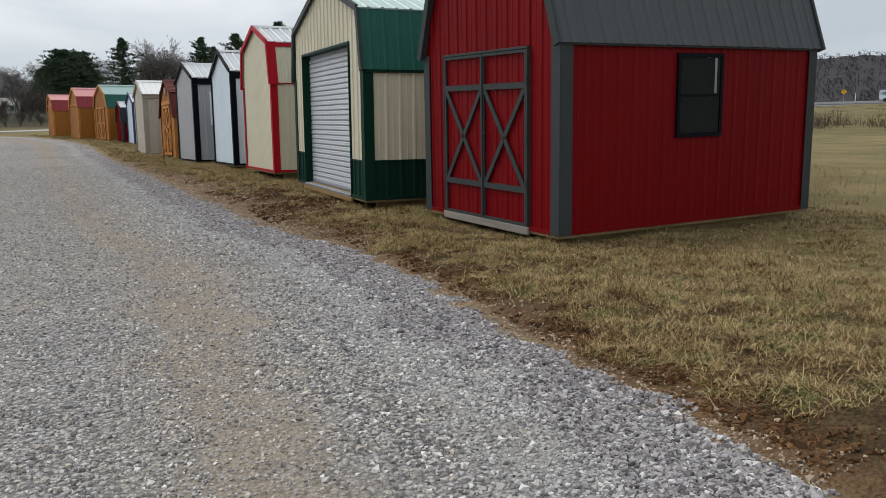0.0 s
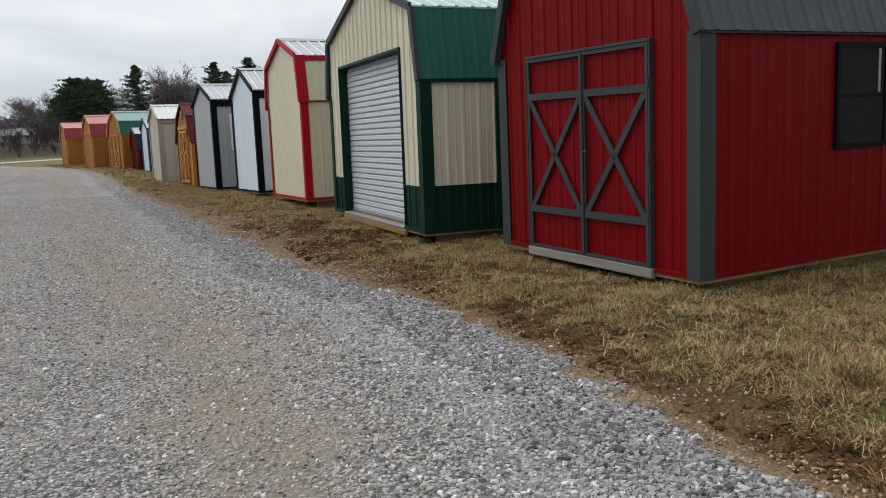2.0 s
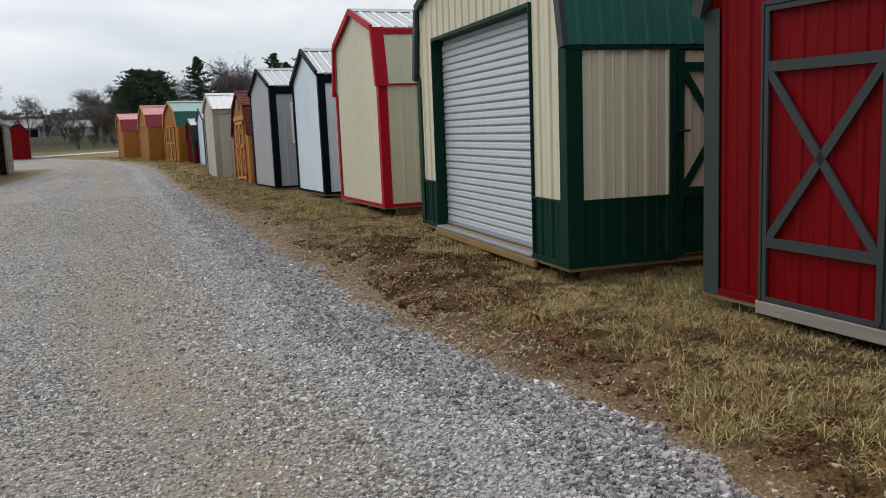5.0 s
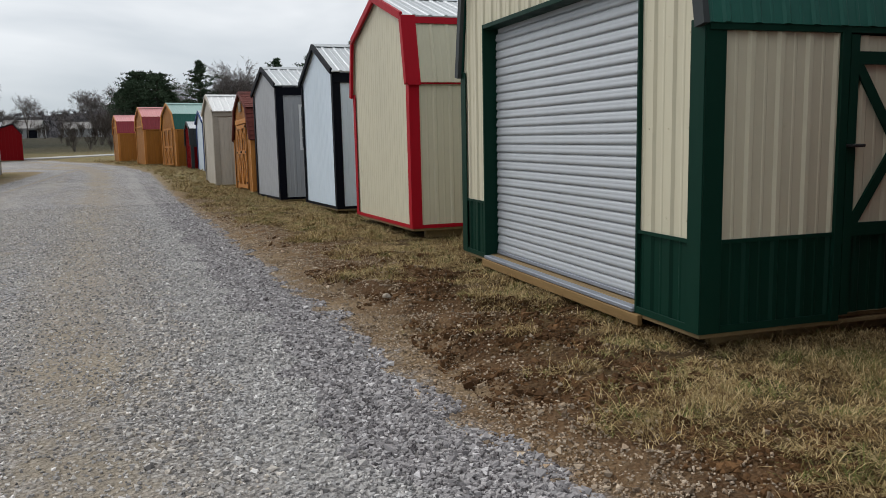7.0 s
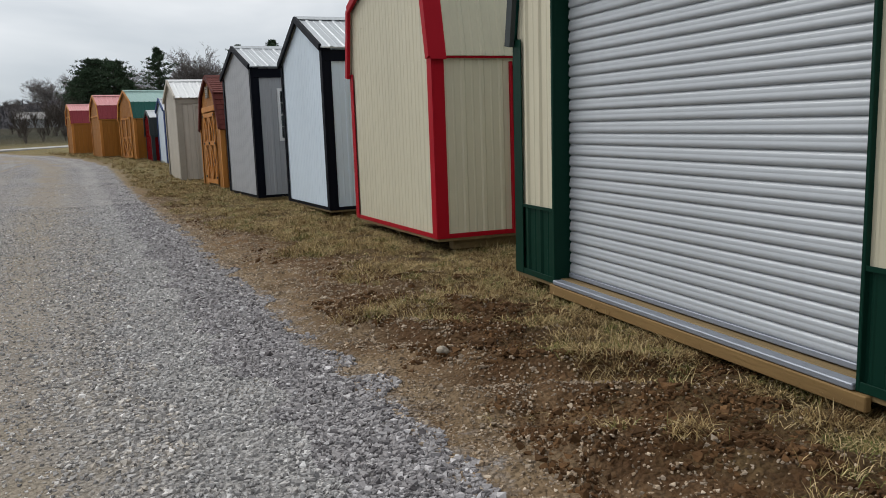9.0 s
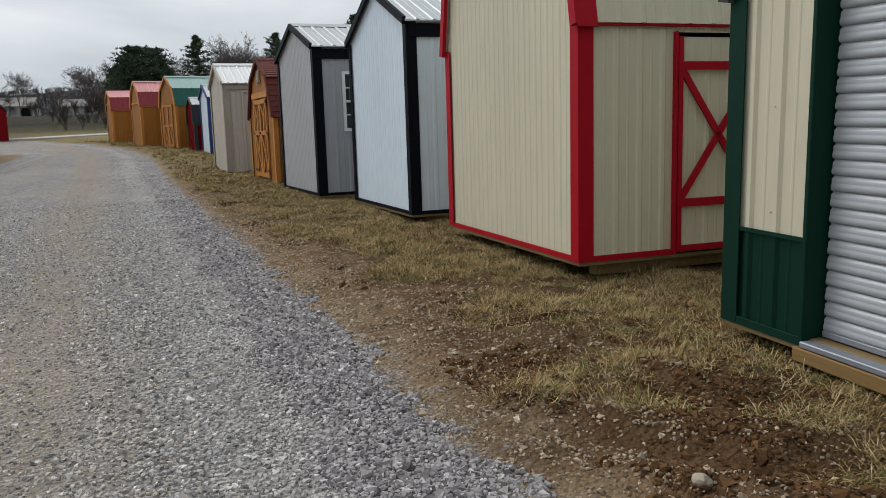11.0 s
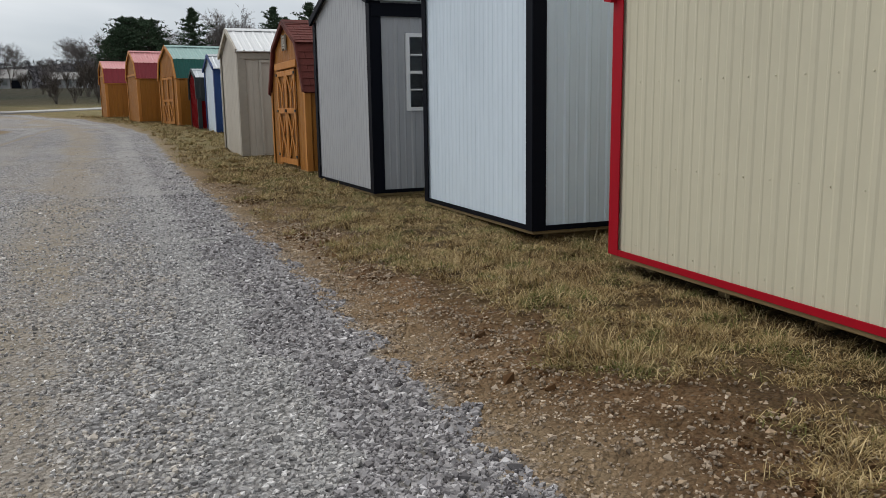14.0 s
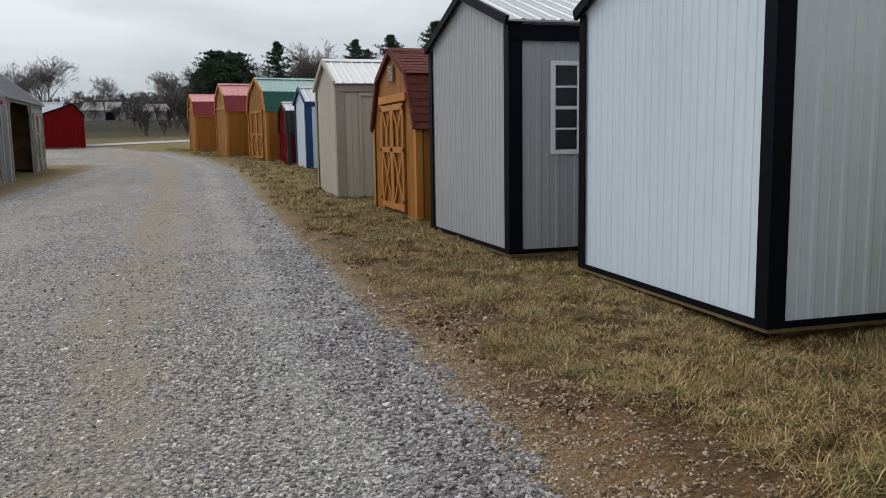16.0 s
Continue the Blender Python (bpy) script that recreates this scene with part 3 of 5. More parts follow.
def window(root, place, a0, a1, z0, z1, frame_m, cols=1, rows=2, bar=0.022, fr=0.05, out=0.03, name="window"):
    w = Solid()
    w.prism([(a0, z0), (a1, z0), (a1, z0 + fr), (a0, z0 + fr)], place, -0.005, out)
    w.prism([(a0, z1 - fr), (a1, z1 - fr), (a1, z1), (a0, z1)], place, -0.005, out)
    w.prism([(a0, z0 + fr), (a0 + fr, z0 + fr), (a0 + fr, z1 - fr), (a0, z1 - fr)], place, -0.005, out)
    w.prism([(a1 - fr, z0 + fr), (a1, z0 + fr), (a1, z1 - fr), (a1 - fr, z1 - fr)], place, -0.005, out)
    ob = w.make(name, frame_m, root)
    for r in range(1, rows):
        z = z0 + fr + (z1 - z0 - 2 * fr) * r / rows
        b = bar * (1.7 if rows == 4 and r == 2 else 1)
        Solid().prism([(a0 + fr, z - b / 2), (a1 - fr, z - b / 2), (a1 - fr, z + b / 2), (a0 + fr, z + b / 2)], place, 0.0, out - 0.008).make("muntin", frame_m, ob)
    for c in range(1, cols):
        a = a0 + fr + (a1 - a0 - 2 * fr) * c / cols
        Solid().prism([(a - bar / 2, z0 + fr), (a + bar / 2, z0 + fr), (a + bar / 2, z1 - fr), (a - bar / 2, z1 - fr)], place, 0.0, out - 0.010).make("muntin", frame_m, ob)
    for r in range(rows):
        for c in range(cols):
            pa, pb = (a0 + fr + (a1 - a0 - 2 * fr) * q / cols for q in (c, c + 1))
            qa, qb = (z0 + fr + (z1 - z0 - 2 * fr) * q / rows for q in (r, r + 1))
            Solid().prism([(pa, qa), (pb, qa), (pb, qb), (pa, qb)], place, 0.004, 0.010).make("pane", M_GLASS, ob)
    return ob


X_BRACE = lambda lo, hi, h: (((0, lo), (1, hi), h), ((1, lo), (0, hi), h))


def red_shed():
    W, D = 3.02, 4.08
    r = shed("red_barn_shed", "red ribbed steel barn shed with charcoal trim and roof", (4.39, 7.86), 0.415, 8.0, W, D,
             gambrel(W, 2.10, 0.30, 2.95, 3.75), M_RED, [M_GREYROOF] * 4, M_GREY, tilt=1.7, lean=-1.0, corner=0.13, opening=(0.55, 2.48, 0.0, 2.08), eave=0.02, over=0.07,
             base_trim=M_RED, side_window=(1.70, 2.38, 1.05, 1.97), depth=0.014, side_depth=0.009)
    frame_door(r, front, 0.578, 2.452, 0.045, 2.045, 2, 0.034, M_GREY, M_RED, rails=((1.65, 0.07), (0.46, 0.07), (2.028, 0.034), (0.06, 0.03)),
               braces=X_BRACE(0.47, 1.62, 0.062))
    for a0, a1 in ((0.552, 0.574), (2.456, 2.478)):
        Solid().box((-0.05, a0, 0.02), (0.02, a1, 2.078), 0.003).make("door_jamb", M_GREY, r)
    Solid().box((-0.05, 0.575, 2.05), (0.02, 2.455, 2.078), 0.003).make("door_header", M_GREY, r)
    Solid().box((-0.062, 1.497, 0.07), (-0.048, 1.53, 2.03), 0.003).make("astragal", M_GREY, r)
    Solid().box((-0.055, 0.53, -0.055), (-0.014, 2.5, 0.038), 0.006).make("threshold_board", M_GREYWOOD, r, "weathered grey threshold board")
    h = Solid().box((-0.066, 1.43, 1.05), (-0.048, 1.46, 1.11), 0.004)
    h.box((-0.10, 1.40, 1.075), (-0.082, 1.455, 1.09), 0.005).box((-0.09, 1.437, 1.075), (-0.06, 1.452, 1.09), 0.004)
    h.make("door_handle", M_IRON, r)
    for z in (0.5, 1.0, 1.67):
        Solid().box((-0.060, 0.562, z), (-0.051, 0.592, z + 0.09), 0.003).make("hinge", M_GREY, r)
    window(r, side, 1.67, 2.41, 1.02, 1.99, M_BLACK, 1, 2, fr=0.045)
    # opaque dark sheets added over the glass to keep sky reflections off
    for z0, z1 in ((1.068, 1.493), (1.517, 1.942)):
        Solid().box((1.718, -0.016, z0), (2.362, -0.0125, z1), 0.001).make("dark_pane_cover", M_DARKPANE, r, "dark sheet added over the window glass")
    Solid().box((2.27, -0.023, 1.53), (2.305, -0.0165, 1.935), 0.002).make("pale_window_strip", M_SILL, r, "pale upright strip on the upper window")


def roll_up_door(r, a0, a1, z0, z1):
    d = Solid().box((0.13, a0, z0), (0.15, a1, z1), 0.002).make("roll_up_door", M_SLAT, r)
    pitch = 0.088
    n = int((z1 - z0) / pitch)
    s = Solid()
    prof = [(0.0, -0.002), (0.006, 0.010), (0.015, 0.0150), (0.034, 0.0155), (0.043, 0.0105), (0.050, 0.0100), (0.066, 0.0110), (0.074, 0.006), (0.080, -0.001), (0.087, -0.002)]
    vs, fs = [], []
    for z, q in prof:
        vs += [(-q, 0, z), (-q, a1 - a0, z)]
    for i in range(len(prof) - 1):
        fs.append((2 * i, 2 * i + 1, 2 * i + 3, 2 * i + 2))
    k = len(vs)
    vs += [(0.006, 0, 0), (0.006, a1 - a0, 0), (0.006, 0, prof[-1][0]), (0.006, a1 - a0, prof[-1][0])]
    fs += [(0, k, k + 1, 1), (k - 2, k - 1, k + 3, k + 2), (k, k + 2, k + 3, k + 1)]
    first = s.add(vs, fs).make("slat", M_SLAT, d)
    first.location = (0.12, a0, z0)
    first.data.polygons.foreach_set("use_smooth", [True] * len(first.data.polygons))
    for i in range(1, n):
        o = new("slat", first.data)
        o.parent = d
        o.location = (0.12, a0, z0 + i * pitch)
    Solid().box((0.095, a0, z0 - 0.03), (0.125, a1, z0 + 0.005), 0.004).make("bottom_bar", M_SILL, d, "galvanized bottom bar")
    Solid().box((0.07, a0 - 0.015, z0 + 0.9), (0.10, a0 + 0.03, z0 + 0.98), 0.004).make("latch", M_IRON, d, "black slide latch")


def green_shed():
    W, D = 4.42, 6.1
    r = shed("garage_shed", "cream steel barn garage with dark green trim and wainscot", (3.44, 12.2), 0.545, 2.2, W, D,
             gambrel(W, 2.02, 0.16, 2.88, 3.55), M_CREAM, [M_GREENROOF, M_GREENSKY, M_GREENSKY, M_GREENROOF], M_GREEN, tilt=1.2, corner=0.12,
             opening=(0.74, 3.74, 0.0, 2.42), wain=(0.605, M_GREEN), side_opening=(1.06, 2.02, 0.0, 1.98), screws=True, rake_mat=M_GREY, eave=0.05)
    roll_up_door(r, 0.76, 3.72, 0.08, 2.44)
    for a0, a1 in ((0.722, 0.745), (3.735, 3.765)):
        Solid().box((-0.032, a0, 0.0), (0.16, a1, 2.46), 0.004).make("door_jamb", M_GREEN, r)
    Solid().box((-0.032, 0.745, 2.415), (0.16, 3.735, 2.46), 0.004).make("door_header", M_GREEN, r)
    Solid().box((-0.05, 0.747, 0.0), (0.12, 3.733, 0.035), 0.006).make("sill_plate", M_SILL, r, "galvanized sill plate")
    Solid().box((-0.056, 0.66, -0.085), (-0.013, 3.78, -0.004), 0.006).make("sill_board", M_NEWWOOD, r, "treated timber sill board")
    d = frame_door(r, side, 1.10, 1.98, 0.04, 1.93, 1, 0.07, M_GREEN, M_CREAM, rails=((1.78, 0.085), (0.63, 0.09)),
                   braces=X_BRACE(0.66, 1.74, 0.07))[0]
    Solid().sheet(1.17, 1.91, lambda a: 0.045, lambda a: 0.585, lambda a, z, n: side(a, z, n + 0.008), "ag", 0.229, 0.012, 0.01).make("kick_panel", M_GREEN, d)
    for a0, a1 in ((1.03, 1.098), (1.982, 2.05)):
        Solid().box((a0, -0.046, 0.0), (a1, 0.02, 1.985), 0.003).make("door_jamb", M_GREEN, r)
    Solid().box((1.098, -0.046, 1.94), (1.982, 0.02, 1.985), 0.003).make("door_header", M_GREEN, r)
    Solid().box((1.09, -0.11, 1.19), (1.20, -0.045, 1.212), 0.006).make("door_handle", M_IRON, r)


def cream_shed():
    W, D = 3.0, 4.9
    r = shed("cream_barn_shed", "cream steel barn shed with bright red trim", (3.10, 18.40), 0.75, 3.8, W, D,
             gambrel(W, 2.0, 0.16, 2.83, 3.28), M_CREAM, [M_CREAM, M_GALV, M_GALV, M_CREAM], M_BRIGHTRED, tilt=0.4, corner=0.105, depth=0.006, side_depth=0.013,
             side_opening=(0.905, 1.815, 0.0, 1.9), screws=True, eave=0.03)
    frame_door(r, side, 0.93, 1.79, 0.02, 1.86, 1, 0.045, M_BRIGHTRED, M_CREAM, rails=((1.62, 0.07), (0.45, 0.07), (0.05, 0.05)),
               braces=X_BRACE(0.49, 1.58, 0.06))
    for a0, a1 in ((0.903, 0.928), (1.792, 1.817)):
        Solid().box((a0, -0.046, 0.0), (a1, 0.02, 1.905), 0.003).make("door_jamb", M_BRIGHTRED, r)
    # red bands on the steep lower slope: along its front edge and under the upper roof
    ang = math.degrees(math.atan2(0.83, 0.16))
    for x0, x1, s0, s1 in ((-0.06, 0.125, -0.09, 0.86), (0.126, D, 0.75, 0.84)):
        m = pose(0, 0, 2.0, ang, 0, 0)
        Solid().box((x0, s0, 0.066), (x1, s1, 0.074), 0.002, m).make("slope_trim", M_BRIGHTRED, r)


def black_trim_sheds():
    W, D = 2.92, 4.9
    shed("white_steel_shed", "white ribbed steel shed with black trim", (2.75, 22.66), 0.785, 4.2, W, D, gable(W, 2.50, 3.10), M_WHITE,
         [M_GALV, M_GALV], M_BLACK, corner=0.105, eave=0.17, depth=0.004, side_depth=0.013)
    W = 3.02
    r = shed("grey_steel_shed", "light grey steel shed with black trim and a white window", (2.07, 26.55), 0.805, 5.9, W, D, gable(W, 2.55, 3.05), M_LGREY,
             [M_GALV, M_GALV], M_BLACK, corner=0.12, eave=0.17, depth=0.006, side_depth=0.013, side_window=(0.51, 1.12, 1.14, 2.11))
    window(r, side, 0.48, 1.15, 1.11, 2.14, M_WHITEROOF, 2, 4, fr=0.05)


def orange_shed():
    W, D = 2.75, 3.6
    out = [(0, 1.46), (0.44, 2.27), (W / 2, 2.70), (W - 0.44, 2.27), (W, 1.46)]
    r = shed("mini_barn_shed", "honey-stained wooden mini barn with red shingle roof", (1.68, 30.4), 0.86, 6.8, W, D, out, M_HONEY, [M_SHINGLE] * 4, M_HONEYT,
             kind="groove", opening=(0.62, 2.13, 0.0, 1.86), corner=0.07, roof_kind="flat", over=0.05, rake=0.085, pitch=0.2, depth=0.008, rake_mat=M_SHINGLE, base_trim=False, eave=0.03)
    frame_door(r, front, 0.65, 2.10, 0.06, 1.84, 2, 0.07, M_HONEYT, M_HONEY, kind="groove", rails=((1.79, 0.10), (1.08, 0.10), (0.12, 0.10)),
               braces=X_BRACE(0.17, 1.03, 0.06) + (((0.0, 1.74), (0.42, 1.45), 0.05), ((1.0, 1.74), (0.58, 1.45), 0.05), ((0.5, 1.45), (0.5, 1.14), 0.07)), pitch=0.2, depth=0.008)
    Solid().box((-0.05, 0.50, 1.87), (-0.01, 2.25, 2.0), 0.005).make("door_header", M_HONEYT, r)
    for z in (0.2, 1.05, 1.75):
        for a in (0.60, 2.06):
            Solid().box((-0.062, a, z), (-0.047, a + 0.09, z + 0.05), 0.003).make("hinge", M_IRON, r)
    Solid().box((-0.075, 1.34, 1.05), (-0.048, 1.41, 1.11), 0.006).make("latch", M_IRON, r)
    v = Solid()
    for k in range(5):
        v.box((-0.05, W / 2 - 0.10, 2.24 + 0.05 * k), (-0.02, W / 2 + 0.10, 2.275 + 0.05 * k), 0.003)
    v.box((-0.055, W / 2 - 0.13, 2.21), (-0.015, W / 2 - 0.10, 2.50)).box((-0.055, W / 2 + 0.10, 2.21), (-0.015, W / 2 + 0.13, 2.50))
    v.make("gable_vent", M_TAUPE, r, "grey louvred gable vent")
    # shingle tabs on the slopes that face the lane's near end
    tab = None
    half = Solid().box((0, 0, 0), (0.148, 0.17, 0.012), 0.004).make("shingle", M_SHINGLE, r)
    half_used = False
    rng = random.Random(4)
    for (u0, h0), (u1, h1) in ((out[0], out[1]), (out[1], out[2])):
        d = Vector((u1 - u0, h1 - h0))
        ln = d.length
        ang = math.atan2(d.y, d.x)
        rows = int(ln / 0.135) + 1
        for k in range(rows):
            for j in range(-1 if k % 2 else 0, 11):
                x = -0.07 + 0.31 * j + (0.155 if k % 2 else 0)
                s = -0.10 + 0.135 * k
                if j < 0:
                    x = -0.07
                    o = half
                    if half_used:
                        o = new("shingle", half.data)
                        o.parent = r
                    half_used = True
                elif tab is None:
                    tab = Solid().box((0, 0, 0), (0.303, 0.17, 0.012), 0.004).make("shingle", M_SHINGLE, r)
                    o = tab
                else:
                    o = new("shingle", tab.data)
                    o.parent = r
                p = Vector((u0, h0)) + d.normalized() * s + Vector((-math.sin(ang), math.cos(ang))) * (0.052 + rng.uniform(0, 0.006))
                o.matrix_basis = pose(x, p.x, p.y, math.degrees(ang) - 4.0 + rng.uniform(-0.8, 0.8), 0, 0)


def beige_shed():
    W, D = 2.4, 3.4
    r = shed("beige_utility_shed", "beige painted utility shed with a white metal roof", (0.80, 35.0), 0.93, 7.0, W, D, gable(W, 2.35, 2.88), M_BEIGE,
             [M_WHITEROOF, M_WHITEROOF], M_TAUPE, kind="groove", corner=0.14, pitch=0.2, depth=0.008, base_trim=False, eave=0.14, rake_mat=M_BEIGE)
    frame_door(r, side, 0.45, 1.5, 0.04, 2.16, 1, 0.05, M_BEIGE, M_BEIGE, kind="groove", rails=((2.13, 0.06),), pitch=0.2, depth=0.008)


def far_sheds():
    D = 3.8
    for nm, lb, C, z0, yaw, rf, dr, W_, o_ in (
            ("green_roof_barn", "honey-stained barn shed with green metal roof", (-0.76, 48.66), 1.46, 17, (M_TEAL, M_TEALTOP), True, 2.4, gambrel(2.4, 1.78, 0.3, 2.48, 2.98)),
            ("red_roof_barn", "honey-stained barn shed with faded red metal roof", (-2.38, 52.3), 1.60, 13.5, (M_ROSE, M_ROSETOP), False, 2.3, gambrel(2.3, 1.78, 0.3, 2.40, 2.87)),
            ("low_red_roof_barn", "low honey-stained barn shed with faded red metal roof", (-4.07, 57.2), 1.79, 11, (M_ROSE, M_ROSETOP), False, 2.3, gambrel(2.3, 1.58, 0.25, 2.2, 2.52))):
        r = shed(nm, lb, C, z0, yaw, W_, D, o_, M_HONEY, [rf[0], rf[1], rf[1], rf[0]], M_HONEYT, kind="groove", pitch=0.2, depth=0.008, corner=0.08,
                 base_trim=False, opening=(0.45, 1.95, 0, 1.85) if dr else None, eave=0.03)
        if dr:
            frame_door(r, front, 0.48, 1.92, 0.05, 1.84, 2, 0.07, M_HONEYT, M_HONEY, kind="groove", rails=((1.79, 0.09), (0.95, 0.09), (0.1, 0.09)),
                       braces=X_BRACE(0.15, 0.9, 0.06), pitch=0.2, depth=0.008)
        else:
            Solid().box((-0.035, 0.08, 1.88), (-0.012, W_ - 0.08, 1.96), 0.004).make("belt_trim", M_HONEYT, r)
    W = 1.9
    r = shed("small_red_shed", "small dark red shed with grey lower roof and white top", (-0.05, 46.4), 1.36, 7.5, W, 2.4, gambrel(W, 1.10, 0.14, 1.78, 2.06),
             M_RED, [M_GREY, M_GALV, M_GALV, M_GREY], M_GREY, corner=0.1, base_trim=False)
    W = 2.1
    r = shed("white_blue_shed", "white shed with navy corner trim and metal roof", (0.50, 44.0), 1.27, 7.5, W, 3.0, gable(W, 2.07, 2.52), M_WHITE, [M_GALV, M_GALV],
             M_NAVY, corner=0.16, base_trim=False, eave=0.12, kind="groove", pitch=0.2, depth=0.008)
    W = 2.2
    r = shed("white_cottage_shed", "white cottage shed with large paned front windows", (1.02, 40.2), 1.12, 6, W, 3.0, gable(W, 2.15, 2.62), M_WHITE, [M_GALV, M_GALV],
             M_WHITE, corner=0.1, base_trim=False, kind="groove", pitch=0.2, depth=0.008)
    window(r, front, 0.15, 1.0, 0.3, 1.95, M_WHITE, 3, 5, fr=0.06)
    window(r, front, 1.2, 2.05, 0.3, 1.95, M_WHITE, 3, 5, fr=0.06)


red_shed()
green_shed()
cream_shed()
black_trim_sheds()
orange_shed()
beige_shed()
far_sheds()


# ---------------------------------------------------------------- across the lane and beyond
def across_lane():
    W, D = 3.4, 5.4
    r = shed("open_barn_shed", "pale grey barn with charcoal roof and its door standing open", (-7.66, 42.3), 1.14, 95.0, W, D, gable(W, 2.32, 3.7),
             M_LGREY, [M_BARNROOF] * 2, M_LGREY, kind="groove", pitch=0.2, depth=0.008, base_trim=False, side_opening=(0.3, 3.4, 0, 2.2), group="sheds across the lane",
             tilt=0.0, over=0.08, floor_mat=M_BARE)
    Solid().box((0.2, W - 0.06, 0.05), (D - 0.1, W - 0.04, 2.2), 0.004).make("lining_board", M_BARE, r)
    Solid().box((D - 0.06, 0.1, 0.05), (D - 0.04, W - 0.1, 2.2), 0.004).make("lining_board", M_BARE, r)
    frame_door(r, side, 3.6, 5.2, 0.05, 2.0, 2, 0.09, M_TAUPE, M_LGREY, kind="groove", rails=((1.95, 0.09), (1.35, 0.09), (0.55, 0.09), (0.1, 0.09)),
               braces=X_BRACE(0.6, 1.3, 0.06), pitch=0.2, depth=0.008, out=0.05)
    for a0, a1 in ((0.21, 0.298), (3.402, 3.49)):
        Solid().box((a0, -0.05, 0.0), (a1, 0.04, 2.26), 0.004).make("door_jamb", M_TAUPE, r)
    Solid().box((0.3, -0.05, 2.20), (3.4, 0.04, 2.26), 0.004).make("door_header", M_TAUPE, r)
    for a, b_ in (((0.3, 1.9), (0.6, 2.2)), ((3.4, 1.9), (3.1, 2.2))):
        Solid().board(a, b_, 0.08, side, -0.02, 0.02).make("corner_brace", M_TAUPE, r)
    Solid().box((0.4, -0.6, -0.14), (3.3, -0.05, -0.02), 0.01).make("ramp", M_GREYWOOD, r)
    r = shed("red_roof_cabin", "pale grey shed with a red metal roof and cross-braced doors", (-7.30, 37.6), 1.0, 95, W, 4.3, gable(W, 2.25, 2.85),
             M_LGREY, [M_BRIGHTRED] * 2, M_LGREY, kind="groove", pitch=0.2, depth=0.008, base_trim=False, group="sheds across the lane", rake_mat=M_BRIGHTRED, eave=0.14)
    frame_door(r, side, 2.3, 3.9, 0.05, 1.95, 2, 0.08, M_TAUPE, M_LGREY, kind="groove", rails=((1.9, 0.09), (1.3, 0.09), (0.1, 0.09)),
               braces=X_BRACE(0.15, 1.25, 0.06), pitch=0.2, depth=0.008)
    W = 3.1
    shed("far_red_shed", "dark red gabled shed with a pale metal roof", (-10.28, 64.0), 2.0, 102, W, 3.4, [(0, 1.62), (0.45, 2.2), (W, 1.27)],
         M_RED, [M_GALV, M_GALV], M_RED, kind="groove", pitch=0.2, depth=0.008, base_trim=False, group="sheds across the lane", rake_mat=M_BLACK, rake=0.05)
    shed("grey_roof_shed", "low pale shed with a galvanized roof behind a red one", (-16.6, 67.6), 2.1, 4, 3.2, 4.2, gable(3.2, 1.75, 2.42),
         M_LGREY, [M_SILL, M_SILL], M_LGREY, kind="groove", pitch=0.2, depth=0.008, base_trim=False, group="sheds across the lane")


across_lane()


def strip(name, pts, width, mat, lift=0.03, label="", category=""):
    vs, fs = [], []
    for i, (x, y) in enumerate(pts):
        a, b_ = Vector(pts[max(i - 1, 0)]), Vector(pts[min(i + 1, len(pts) - 1)])
        d = (b_ - a).normalized() * width / 2
        for s in (-1, 1):
            px, py = x - d.y * s, y + d.x * s
            vs += [(px, py, ground_z(px, py, False) + lift), (px, py, ground_z(px, py, False) - 0.3)]
        if i:
            k = 4 * i
            fs += [(k - 4, k, k + 2, k - 2), (k - 4, k - 3, k + 1, k), (k - 2, k + 2, k + 3, k - 1)]
    return tagged(mesh_object(name, vs, fs, mat), label, category, kind="structure")


M_ROAD = material("pale_concrete_road", (0.42, 0.41, 0.39), 0.9, scale=3, bump=0.2, bump_scale=30)
M_TAR = material("highway_asphalt", (0.14, 0.14, 0.145), 0.9, scale=3)
strip("road_back", [(-60, 48), (-30, 57), (-14, 63.8), (-9, 67.2), (-5, 71), (2, 77), (14, 86), (40, 100)], 2.4, M_ROAD, 0.05,
      "pale concrete road behind the lot", "road")
strip("road_highway", [(30, 253), (70, 208), (105, 168.5), (145, 123.5), (190, 73), (240, 17)], 12, M_TAR, 0.10, "grey highway on an embankment", "road")


